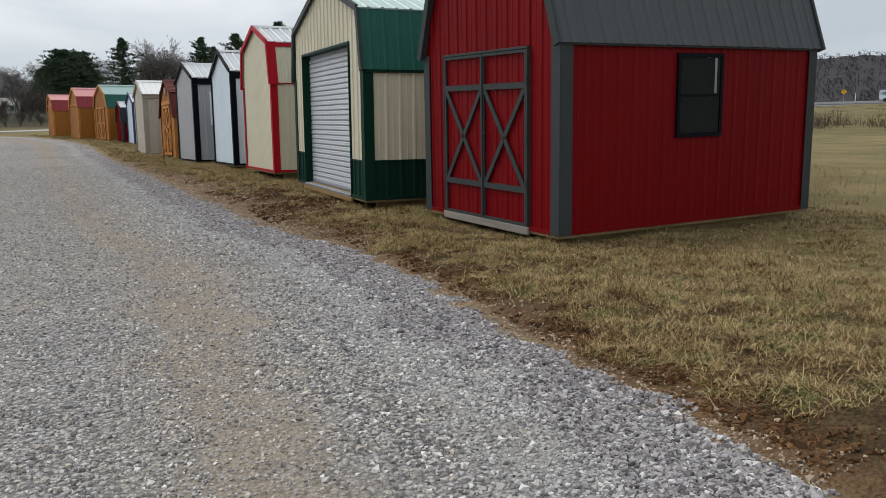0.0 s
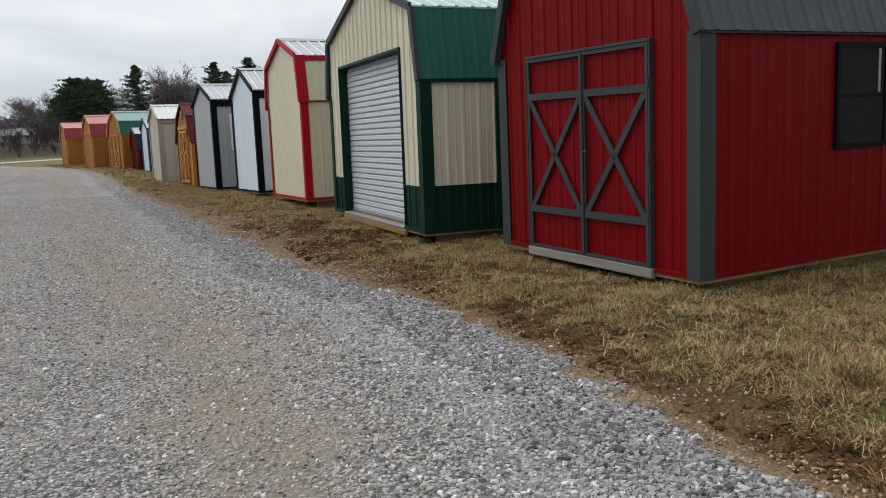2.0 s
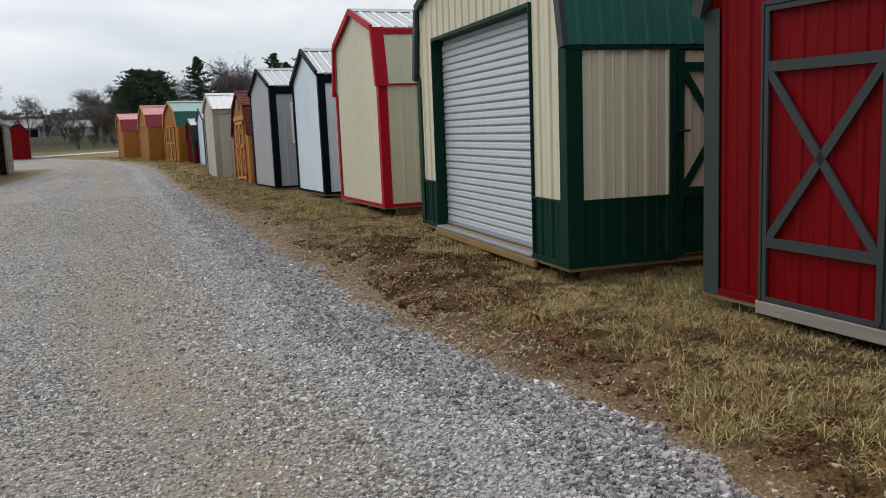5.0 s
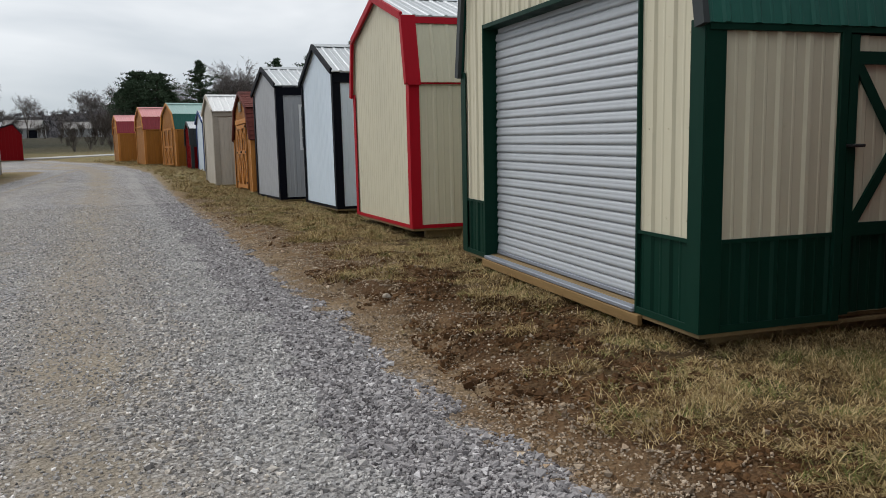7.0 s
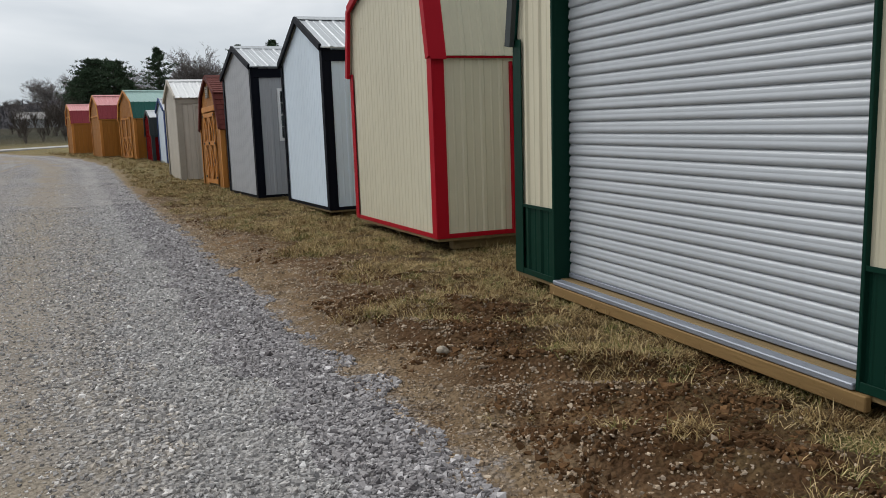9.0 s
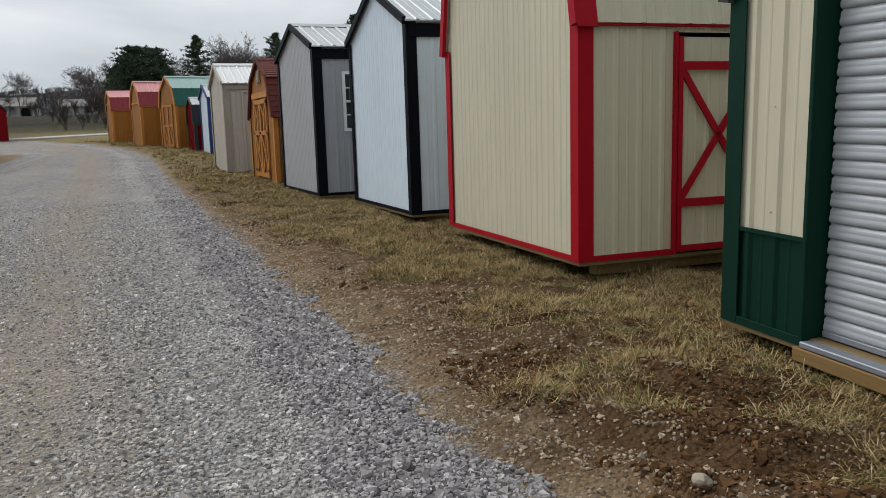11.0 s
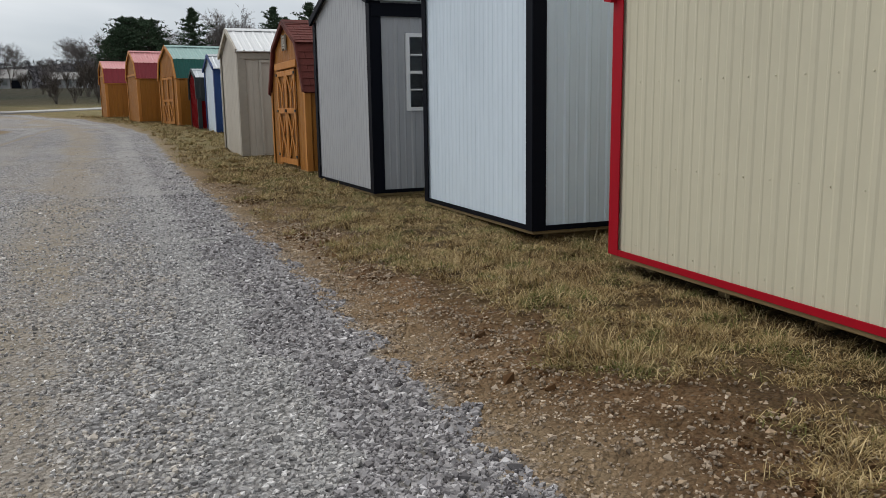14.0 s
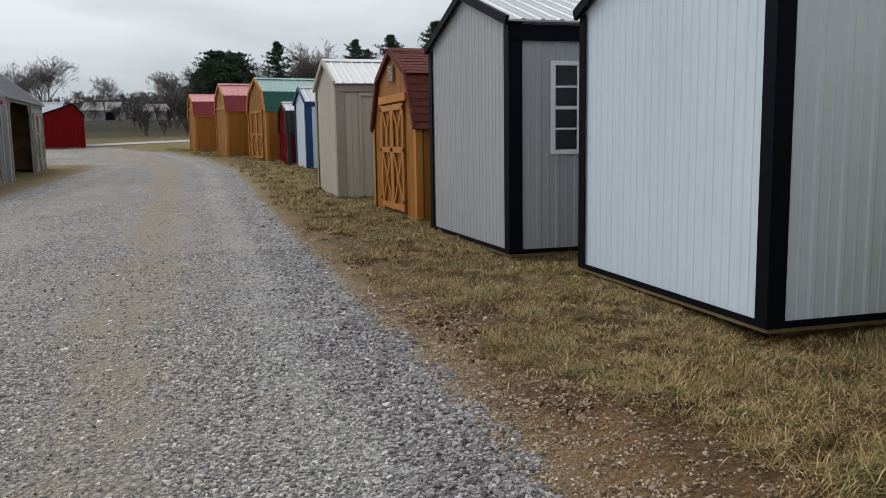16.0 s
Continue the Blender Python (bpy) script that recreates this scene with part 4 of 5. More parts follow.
def house(label, C, z0, yaw, W, D, eave, peak, wall, roof, dark=None):
    r = thing("house", label, "house", pose(C[0], C[1], z0, 0, 0, yaw), "houses on the far field")
    w = Solid().prism([(0, 0), (W, 0), (W, eave), (0, eave)], lambda a, z, n: (a, n, z), 0, D)
    w.make("wall", wall, r)
    rf = Solid()
    for s in (0, 1):
        y0, y1 = (-0.4, D / 2) if s == 0 else (D + 0.4, D / 2)
        vs = [(-0.4, y0, eave - 0.1), (W + 0.4, y0, eave - 0.1), (W + 0.4, y1, peak), (-0.4, y1, peak)]
        vs += [(x, y, z + 0.15) for x, y, z in vs]
        rf.add(vs, [(0, 1, 2, 3), (4, 7, 6, 5), (0, 4, 5, 1), (1, 5, 6, 2), (2, 6, 7, 3), (3, 7, 4, 0)])
    rf.make("roof", roof, r)
    for x in (0.0, W):
        Solid().prism([(0, eave), (D, eave), (D / 2, peak)], lambda a, z, n, x=x: (x + n, a, z), -0.05, 0.05).make("gable_wall", wall, r)
    if dark:
        # black panel on the wall paints the shade inside the open bay
        d = Solid().box((dark[0], -0.06, 0.0), (dark[1], 0.0, eave * 0.85), 0.02).make("bay_shade_panel", M_BLACK, r)
    for k in range(3):
        x = W * (0.15 + 0.3 * k)
        if dark and dark[0] - 1.2 < x < dark[1] + 0.2:
            continue
        w = Solid().box((x, -0.08, 1.0), (x + 1.1, 0.0, 2.2), 0.02).make("window", M_GLASS, r)
        Solid().box((x - 0.1, -0.12, 0.9), (x + 1.2, -0.03, 1.0), 0.02).make("sill", wall, w)
    return r


M_HWALL = material("pale_house_siding", (0.32, 0.325, 0.325), 0.7, scale=2)
M_HROOF = material("grey_house_roof", (0.26, 0.25, 0.24), 0.8, scale=2)
house("low white outbuilding with a dark open bay", (-50.0, 250), 8.2, -4, 9.0, 8, 2.9, 5.2, M_HWALL, M_HROOF, (6.0, 8.6))
house("low pale house beside a leafless hedge", (-35.5, 252), 8.4, -2, 9.5, 8, 2.5, 4.4, M_HWALL, M_HROOF)

M_BRUSH = material("dry_brown_brush", (0.115, 0.082, 0.05), 0.95, col2=(0.07, 0.048, 0.03), scale=1, island=0.3)
M_BARK = material("grey_brown_bark", (0.13, 0.11, 0.095), 0.95, col2=(0.07, 0.06, 0.05), scale=3)
M_TWIG = material("leafless_twigs", (0.18, 0.16, 0.155), 0.95, col2=(0.115, 0.10, 0.097), scale=1)
M_SAPLING = material("dark_brown_saplings", (0.075, 0.06, 0.05), 0.95, col2=(0.045, 0.036, 0.03), scale=1)
M_PINE = material("dark_pine_needles", (0.075, 0.112, 0.068), 0.9, col2=(0.032, 0.052, 0.032), scale=1, island=0.5, spec=0.1)


def tube(s, a, b_, ra, rb, n=4):
    d = (b_ - a).normalized()
    u = d.orthogonal().normalized()
    v = d.cross(u)
    vs = []
    for p, r in ((a, ra), (b_, rb)):
        vs += [p + (u * math.cos(t) + v * math.sin(t)) * r for t in (2 * math.pi * k / n for k in range(n))]
    s.add(vs, [(k, (k + 1) % n, n + (k + 1) % n, n + k) for k in range(n)])


def bare_tree(seed, height, spread=1.0, stems=1, levels=6, fine=0.03, bark=None):
    """Trunk and limbs in one mesh, the fine twigs in another, under one root."""
    rng = random.Random(seed)
    wood, twig = Solid(), Solid()

    def grow(p, d, ln, r, lv):
        q = p + d * ln
        if lv < 5:
            tube(wood if lv < 3 else twig, p, q, r, max(r * 0.75, fine * 0.5), 6 if lv < 2 else 3)
        else:
            w = d.cross(Vector((rng.gauss(0, 1), rng.gauss(0, 1), rng.gauss(0, 1)))).normalized() * r * 1.1
            twig.add([p - w, p + w, q + w * 0.5, q - w * 0.5], [(0, 1, 2, 3)])
        if lv >= levels:
            return
        outer = lv > 2
        for k in range(rng.choice((2, 3, 3) if lv < 4 else (3, 3, 4)) if lv else 6):
            ax = Vector((rng.gauss(0, 1), rng.gauss(0, 1), rng.gauss(0, 0.5))).normalized()
            nd = (d + ax * rng.uniform(0.3, 1.0 if outer else 0.75) * spread + Vector((0, 0, 0.02 if outer else 0.16))).normalized()
            grow(p + d * ln * rng.uniform(0.3, 1.0), nd, ln * (rng.uniform(0.5, 0.82) if outer else rng.uniform(0.7, 1.0)), max(r * rng.uniform(0.42, 0.6), fine), lv + 1)
    for k in range(stems):
        lean = Vector((rng.gauss(0, 0.06 if stems == 1 else 0.22), rng.gauss(0, 0.06 if stems == 1 else 0.22), 1)).normalized()
        grow(Vector((0, 0, -0.2)), lean, height * (0.27 if stems == 1 else 0.2), max(height * (0.012 if stems == 1 else 0.006), 0.02), 0 if stems == 1 else 2)
    r = new("leafless_tree" if stems == 1 else "leafless_shrub")
    mesh_object("trunk", wood.v, wood.f, M_BARK, r, recalc=False)
    mesh_object("crown", twig.v, twig.f, bark or M_TWIG, r, "bare grey-brown twigs", recalc=False)
    return r


def pine_tree(seed, height, radius, low, dome=False, step=0.04, whorl=7, tufts=16, card=0.4):
    """Trunk and boughs, and a crown of many small needle sprays on the boughs."""
    rng = random.Random(seed)
    trunk, crown = Solid(), Solid()
    tube(trunk, Vector((0, 0, -0.3)), Vector((0.1, 0, height * 0.97)), height * 0.018, 0.03, 7)
    boughs = int(whorl / step)
    for b_ in range(boughs):
        f = (b_ + rng.uniform(0, 1)) / boughs
        z = height * (low + (0.985 - low) * f)
        a = b_ * 2.4 + rng.gauss(0, 0.3)
        lobe = 0.9 + 0.28 * math.sin(2 * a + seed + f * 7) + 0.18 * math.sin(f * 23 + a)
        reach = radius * lobe * (math.sqrt(max(1 - f ** 2.4, 0.03)) if dome else min(1.0, 1.9 * (1 - f)) ** 0.75 * (0.6 + 0.4 * min(f * 4, 1))) + 0.15
        ln = reach * rng.choice((0.5, 0.75, 0.9, 1.0, 1.2))
        base = Vector((0, 0, z))
        tip = Vector((math.cos(a) * ln, math.sin(a) * ln, z + ln * (rng.uniform(-0.12, 0.2) + 0.35 * f)))
        tube(trunk, base, tip, 0.05, 0.015, 3)
        for j in range(tufts):
            t = rng.uniform(0.25 if not dome else 0.5, 1.04)
            c = base.lerp(tip, t) + Vector((rng.gauss(0, 1), rng.gauss(0, 1), rng.gauss(0.1, 0.4))) * (0.07 * reach + 0.12)
            for q in range(4):
                e = Vector((rng.gauss(0, 1), rng.gauss(0, 1), rng.gauss(0.5, 0.6))).normalized() * rng.uniform(0.5, 1.3) * card
                s = e.cross(Vector((rng.gauss(0, 1), rng.gauss(0, 1), rng.gauss(0, 1)))).normalized() * card * 0.15
                crown.add([c - s, c + s, c + e], [(0, 1, 2)])
    r = new("pine_tree")
    mesh_object("trunk", trunk.v, trunk.f, M_BARK, r, recalc=False)
    mesh_object("crown", crown.v, crown.f, M_PINE, r, "dark green needles", recalc=False)
    return r


def plant(tree, x, y, scale=1.0, turn=0.0, fresh=False, z=None):
    m = pose(x, y, ground_z(x, y, False) if z is None else z, 0, 0, turn)
    if fresh:
        tree.matrix_basis = m @ Matrix.Scale(scale, 4)
        return tree
    ob = copy_thing(tree, m)
    ob.scale = (scale, scale, scale)
    return ob


def trees():
    rng = random.Random(8)
    # dense dark pines
    a = tagged(pine_tree(1, 10.0, 3.2, 0.04, True, 0.04, 10, 20, 0.42), "dense dark green pine in a clump", "tree", "clump of dark pines")
    plant(a, -8.8, 150, 1.0, 0, True)
    for x, y, s, t in ((-11.4, 152, 0.74, 70), (-6.0, 149, 0.97, 160), (-4.4, 153, 0.72, 250), (-9.8, 147, 0.82, 300)):
        plant(a, x, y, s, t)
    # tall open pines over the sheds
    b = tagged(pine_tree(5, 20.0, 4.4, 0.30, False, 0.05, 5.0, 28, 0.6), "tall open-crowned pine above the treeline", "tree", "tall pines")
    plant(b, 1.0, 245, 1.02, 0, True)
    for x, y, s, t in ((22.3, 250, 1.08, 130), (30.4, 236, 1.08, 220), (42.0, 235, 1.25, 40), (52, 238, 1.2, 310), (27, 262, 1.0, 12)):
        plant(b, x, y, s, t)
    kinds = [tagged(bare_tree(k, 15.5, 1.1, 1, 7, 0.019), "leafless deciduous tree on the field edge", "tree", "leafless trees") for k in (2, 3, 7)]
    spots = [(-41.5, 180, 0.95), (-36.5, 186, 0.5), (-31.0, 180, 0.58), (-19.0, 182, 0.72), (-26.5, 190, 0.5), (-14.5, 186, 0.75), (4.4, 262, 1.3), (9.2, 260, 1.45),
             (13.5, 266, 1.35), (17.4, 260, 1.5), (21.5, 268, 1.4), (-3.6, 262, 1.2), (29, 262, 1.4), (37, 268, 1.35), (42, 262, 1.45), (-8.0, 258, 1.0), (50, 270, 1.5),
             (10, 250, 1.5), (-47, 200, 0.9), (-53, 190, 1.0), (-23, 215, 0.8),  (21, 256, 1.5)]
    for i, (x, y, s) in enumerate(spots):
        k = kinds[i % 3]
        plant(k, x, y, s, rng.uniform(0, 360), i < 3)
    shrub = tagged(bare_tree(21, 3.4, 0.55, 6, 6, 0.006, M_SAPLING), "leafless brown shrub along the field road", "shrub", "leafless shrubs")
    first = True
    for x, y, s in ((-9.2, 78, 1.0), (-8.3, 80, 0.85), (-6.6, 79, 0.6), (-4.6, 82, 1.15), (-3.6, 85, 1.25), (-2.2, 83, 1.2), (-0.8, 86, 1.2), (-12.8, 96, 0.7),
                    (-19, 125, 1.3), (-15, 128, 1.4), (-11.5, 125, 1.8), (-8, 128, 2.0), (-5, 126, 1.9), (-24, 150, 1.4), (-29, 160, 1.3), (-2, 95, 1.3), (1, 96, 1.4), (-11.5, 91, 1.4), (-10.9, 90, 1.1),
                    (-9.3, 92, 1.2), (-8.6, 91, 1.7), (-8.0, 93, 1.9), (-12.6, 131, 2.2), (-7.0, 95, 1.8), (-5.8, 96, 1.9), (-10.4, 129, 2.3)):
        plant(shrub, x, y, s, rng.uniform(0, 360), first)
        first = False
    # brush on the highway bank
    brush = Solid()
    for k in range(330):
        t = rng.uniform(-60, 60)
        s = rng.choice((rng.uniform(66, 84), rng.uniform(66, 84), rng.uniform(84, 170)))
        x, y = 0.747 * s + 0.664 * t, 0.664 * s - 0.747 * t
        z = ground_z(x, y, False)
        h = rng.uniform(0.5, 1.3) * (1.3 if s < 84 and noise.noise((t * 0.15, 2, 0)) > -0.1 else 0.45)
        for j in range(22):
            p = Vector((x + rng.gauss(0, 0.6), y + rng.gauss(0, 0.6), z - 0.1))
            q = p + Vector((rng.gauss(0, 0.4), rng.gauss(0, 0.4), h * rng.uniform(0.4, 1)))
            tube(brush, p, q, 0.018, 0.008, 3)
    tagged(mesh_object("bank_brush", brush.v, brush.f, M_BRUSH, recalc=False), "dry brown brush on the highway bank", "brush", kind="stuff")


trees()


def hills():
    m = material("distant_woodland_floor", (0.074, 0.071, 0.075), 1.0, col2=(0.056, 0.054, 0.058), scale=0.35, stretch=(1, 1, 0.35), spec=0.0)
    m2 = material("distant_leafless_woods", (0.072, 0.07, 0.074), 1.0, col2=(0.056, 0.054, 0.057), scale=0.1, island=0.12, spec=0.0)
    rings = ((-240, 0.0), (-170, 0.25), (-110, 0.52), (-55, 0.8), (0, 1.0), (120, 0.0))
    table = ((-62, 0.050), (-14, 0.044), (-9, 0.050), (-6, 0.057), (-3, 0.058), (10, 0.056), (30, 0.060), (45, 0.073), (70, 0.077), (118, 0.055))

    def spot(deg, k):
        """The place on the slope at that bearing, k from 0 at the foot to 1 on the crest."""
        az = radians(deg)
        R = 620 + 60 * math.sin(az * 2)
        top = lerp_table(table, deg) * R + 2 + 1.5 * noise.noise((deg * 0.35, 0, 0)) + 1.0 * noise.noise((deg * 1.7, 3, 0)) + 1.2 * noise.noise((deg * 7, 5, 0))
        off = lerp_table([(q, p) for p, q in rings[:5]], k)
        return Vector((math.sin(az) * (R + off), math.cos(az) * (R + off), 8.0 + (top - 8.0) * k))
    vs, fs = [], []
    n = 900
    for i in range(n + 1):
        deg = -62 + 178 * i / n
        vs += [spot(deg, q) for p, q in rings[:5]]
        if i:
            k = 5 * i
            fs += [(k - 5 + j, k + j, k + j + 1, k - 4 + j) for j in range(4)]
    tagged(mesh_object("backdrop_hills", vs, fs, m, recalc=False), "wooded winter hills in the distance", "hills", kind="structure")
    rng = random.Random(31)
    w = Solid()
    for k in range(8000):
        deg = rng.uniform(-32, 64)
        p = spot(deg, rng.uniform(0.0, 1.0))
        h = rng.uniform(3.0, 5.0)
        side_ = Vector((math.cos(radians(deg)), -math.sin(radians(deg)), 0))
        up = Vector((0, 0, 1))
        w.add([p - side_ * 0.12, p + side_ * 0.12, p + up * h * 0.8], [(0, 1, 2)])
        for j in range(4):
            a = p + up * h * rng.uniform(0.25, 0.6) + side_ * rng.gauss(0, 0.2)
            b_ = a + side_ * rng.gauss(0, 1.2) + up * h * rng.uniform(0.15, 0.4) + Vector((rng.gauss(0, 1), rng.gauss(0, 1), 0))
            w.add([a - side_ * 0.16, a + side_ * 0.16, b_ + up * 0.2 + side_ * 0.08, b_ - side_ * 0.08], [(0, 1, 2, 3)])
    tagged(mesh_object("distant_woods", w.v, w.f, m2, recalc=False), "leafless grey-brown woods on the far hills", "woods", kind="stuff")


hills()


def highway():
    def on(t, s):
        return 0.747 * s + 0.664 * t, 0.664 * s - 0.747 * t
    rail = thing("guardrail", "weathered grey steel guardrail on short posts", "guardrail", pose(*on(0, 179), ground_z(*on(0, 179), False), 0, 0, -48.4))
    Solid().prism([(-0.04, 0.5), (0.04, 0.56), (-0.04, 0.66), (0.04, 0.76), (-0.04, 0.82), (-0.08, 0.66)], lambda a, z, n: (n, a, z), -50, 70).make("rail", M_SILL, rail)
    post = None
    for k in range(31):
        if post is None:
            post = Solid().box((-0.08, 0.06, -0.4), (0.08, 0.22, 0.78), 0.01).make("post", M_GREYWOOD, rail)
            o = post
        else:
            o = new("post", post.data)
            o.parent = rail
        o.location = (-50 + 4 * k, 0, 0)
    x, y = on(-5.0, 197)
    m_y = material("yellow_sign_face", (0.75, 0.42, 0.01), 0.5, scale=4, stain=0.05)
    z = ground_z(x, y, False)
    sign = thing("road_sign", "yellow diamond warning sign on a post", "sign", pose(x, y, z, 0, 0, -48.4))
    Solid().box((-0.04, 0.0, -0.3), (0.04, 0.06, 2.6), 0.01).make("post", M_SILL, sign)
    pl = lambda a, z, n: (a, -n, z)
    f = Solid().prism([(0, 1.5), (0.62, 2.12), (0, 2.74), (-0.62, 2.12)], pl, 0.01, 0.03).make("sign_face", m_y, sign)
    Solid().board((0, 1.85), (0, 2.3), 0.11, pl, 0.031, 0.036).make("symbol", M_BLACK, f)
    Solid().prism([(-0.16, 2.25), (0.16, 2.25), (0, 2.5)], pl, 0.031, 0.036).make("symbol", M_BLACK, f)
    x, y = on(-2.8, 197)
    mk = thing("marker_post", "slim white roadside marker post", "post", pose(x, y, ground_z(x, y, False), 0, 0, -48.4))
    Solid().box((-0.09, -0.06, -0.2), (0.09, 0.06, 1.7), 0.03).make("post", M_WHITE, mk)
    x, y = on(4.6, 192)
    van = thing("van", "white passenger van on the highway", "van", pose(x, y, ground_z(x, y, False) + 0.10, 0, 0, -48.4))
    side_poly = [(-2.9, 0.45), (2.75, 0.45), (2.9, 0.95), (2.55, 1.2), (1.85, 2.2), (1.6, 2.32), (-2.75, 2.35), (-2.95, 2.1)]
    Solid().prism(side_poly, lambda a, z, n: (a, n, z), -1.0, 1.0).make("body", M_WHITE, van)
    for a0, a1 in ((-2.6, -1.3), (-1.2, -0.1), (0.0, 0.9), (1.0, 1.75)):
        Solid().prism([(a0, 1.3), (a1, 1.3), (a1 - 0.05, 1.98), (a0, 1.98)], lambda a, z, n: (a, -n, z), 1.0, 1.015).make("window", M_GLASS, van)
    for a in (-1.85, 1.75):
        for yy in (-1.02, 0.82):
            w = Solid()
            c = [Vector((a + 0.37 * math.cos(t), yy, 0.37 + 0.37 * math.sin(t))) for t in (2 * math.pi * k / 14 for k in range(14))]
            w.add(c + [p + Vector((0, 0.2, 0)) for p in c], [tuple(range(14)), tuple(range(27, 13, -1))] + [(k, (k + 1) % 14, 14 + (k + 1) % 14, 14 + k) for k in range(14)])
            t_ = w.make("wheel", M_IRON, van)


highway()


# ---------------------------------------------------------------- gravel, clods and dead grass
def heights(x, y):
    return np.array([ground_z(a, b_) for a, b_ in zip(x.tolist(), y.tolist())])


def edges(y):
    t = np.array(EDGE)
    return np.interp(y, t[:, 0], t[:, 1])


def stone_material(name, dark, light, warm):
    m = bpy.data.materials.new(name)
    m.use_nodes = True
    n, l = m.node_tree.nodes, m.node_tree.links
    b = n["Principled BSDF"]
    b.inputs["Roughness"].default_value, b.inputs["Specular IOR Level"].default_value = 0.85, 0.25
    g = n.new("ShaderNodeNewGeometry")
    r = n.new("ShaderNodeValToRGB")
    e = r.color_ramp.elements
    e[0].color, e[1].color = (*dark, 1), (*light, 1)
    k = e.new(0.5)
    k.color = tuple((p + q) / 2 for p, q in zip(dark, light)) + (1,)
    w = e.new(0.82)
    w.color = (*warm, 1)
    l.new(g.outputs["Random Per Island"], r.inputs[0])
    co = n.new("ShaderNodeTexCoord")
    t = n.new("ShaderNodeTexNoise")
    t.inputs["Scale"].default_value, t.inputs["Detail"].default_value = 90.0, 4.0
    l.new(co.outputs["Object"], t.inputs["Vector"])
    mr = n.new("ShaderNodeMapRange")
    mr.inputs["To Min"].default_value, mr.inputs["To Max"].default_value = 0.6, 1.35
    l.new(t.outputs[0], mr.inputs["Value"])
    mx = n.new("ShaderNodeVectorMath")
    mx.operation = "SCALE"
    l.new(r.outputs[0], mx.inputs[0])
    l.new(mr.outputs[0], mx.inputs["Scale"])
    l.new(mx.outputs[0], b.inputs["Base Color"])
    return m


def scatter_stones(name, x, y, size, mat, label, seed, sink=0.25, lift=None):
    """Angular stones: blunt, uneven three-sided blocks, all in one mesh."""
    rng = np.random.default_rng(seed)
    n = len(x)
    ring = [math.pi * k / 3 for k in range(6)]
    base = np.array([(math.cos(q), math.sin(q), 0.62 if k % 2 else -0.62) for k, q in enumerate(ring)])
    p = np.repeat(base[None], n, 0)
    p += rng.normal(0, 0.19, p.shape)
    p *= rng.uniform(0.6, 1.2, (n, 1, 3)) * np.array([1, 1, 0.95])
    a = rng.uniform(0, 6.283, n)
    tlt = rng.normal(0, 0.42, n)
    c, s = np.cos(tlt)[:, None], np.sin(tlt)[:, None]
    p = np.stack([p[:, :, 0], p[:, :, 1] * c - p[:, :, 2] * s, p[:, :, 1] * s + p[:, :, 2] * c], 2)
    c, s = np.cos(a)[:, None], np.sin(a)[:, None]
    p = np.stack([p[:, :, 0] * c - p[:, :, 1] * s, p[:, :, 0] * s + p[:, :, 1] * c, p[:, :, 2]], 2)
    p *= size[:, None, None]
    z = heights(x, y) + size * sink
    p += np.stack([x, y, z], 1)[:, None, :]
    tri = np.array([(1, 3, 5), (4, 2, 0), (0, 2, 1), (2, 3, 1), (2, 4, 3), (4, 5, 3), (4, 0, 5), (0, 1, 5)])
    f = (tri[None] + 6 * np.arange(n)[:, None, None]).reshape(-1, 3)
    return raw_mesh(name, p.reshape(-1, 3), f, mat, label)


def raw_mesh(name, v, f, mat, label):
    me = bpy.data.meshes.new(name)
    me.vertices.add(len(v))
    me.vertices.foreach_set("co", v.astype(np.float32).ravel())
    k = f.shape[1]
    me.loops.add(f.size)
    me.loops.foreach_set("vertex_index", f.astype(np.int32).ravel())
    me.polygons.add(len(f))
    me.polygons.foreach_set("loop_start", np.arange(0, f.size, k, dtype=np.int32))
    me.update(calc_edges=True)
    me.validate()
    me.shade_flat()
    me.materials.append(mat)
    return tagged(new(name, me), label, name.replace("_", " "), kind="stuff")


M_STONE = stone_material("fresh_crushed_limestone", (0.085, 0.077, 0.08), (0.61, 0.59, 0.592), (0.285, 0.268, 0.266))
M_WORN = stone_material("dusty_crushed_limestone", (0.14, 0.133, 0.127), (0.74, 0.715, 0.69), (0.44, 0.39, 0.33))
M_PEBBLE = stone_material("muddy_pebbles", (0.14, 0.10, 0.066), (0.60, 0.50, 0.385), (0.36, 0.26, 0.165))
M_DUSTY = stone_material("limestone_with_pale_dust", (0.16, 0.155, 0.152), (0.70, 0.685, 0.67), (0.42, 0.40, 0.38))
M_CLOD = material("wet_brown_earth", (0.13, 0.070, 0.031), 0.95, col2=(0.055, 0.028, 0.012), scale=20, bump=0.4, island=0.4, spec=0.15)


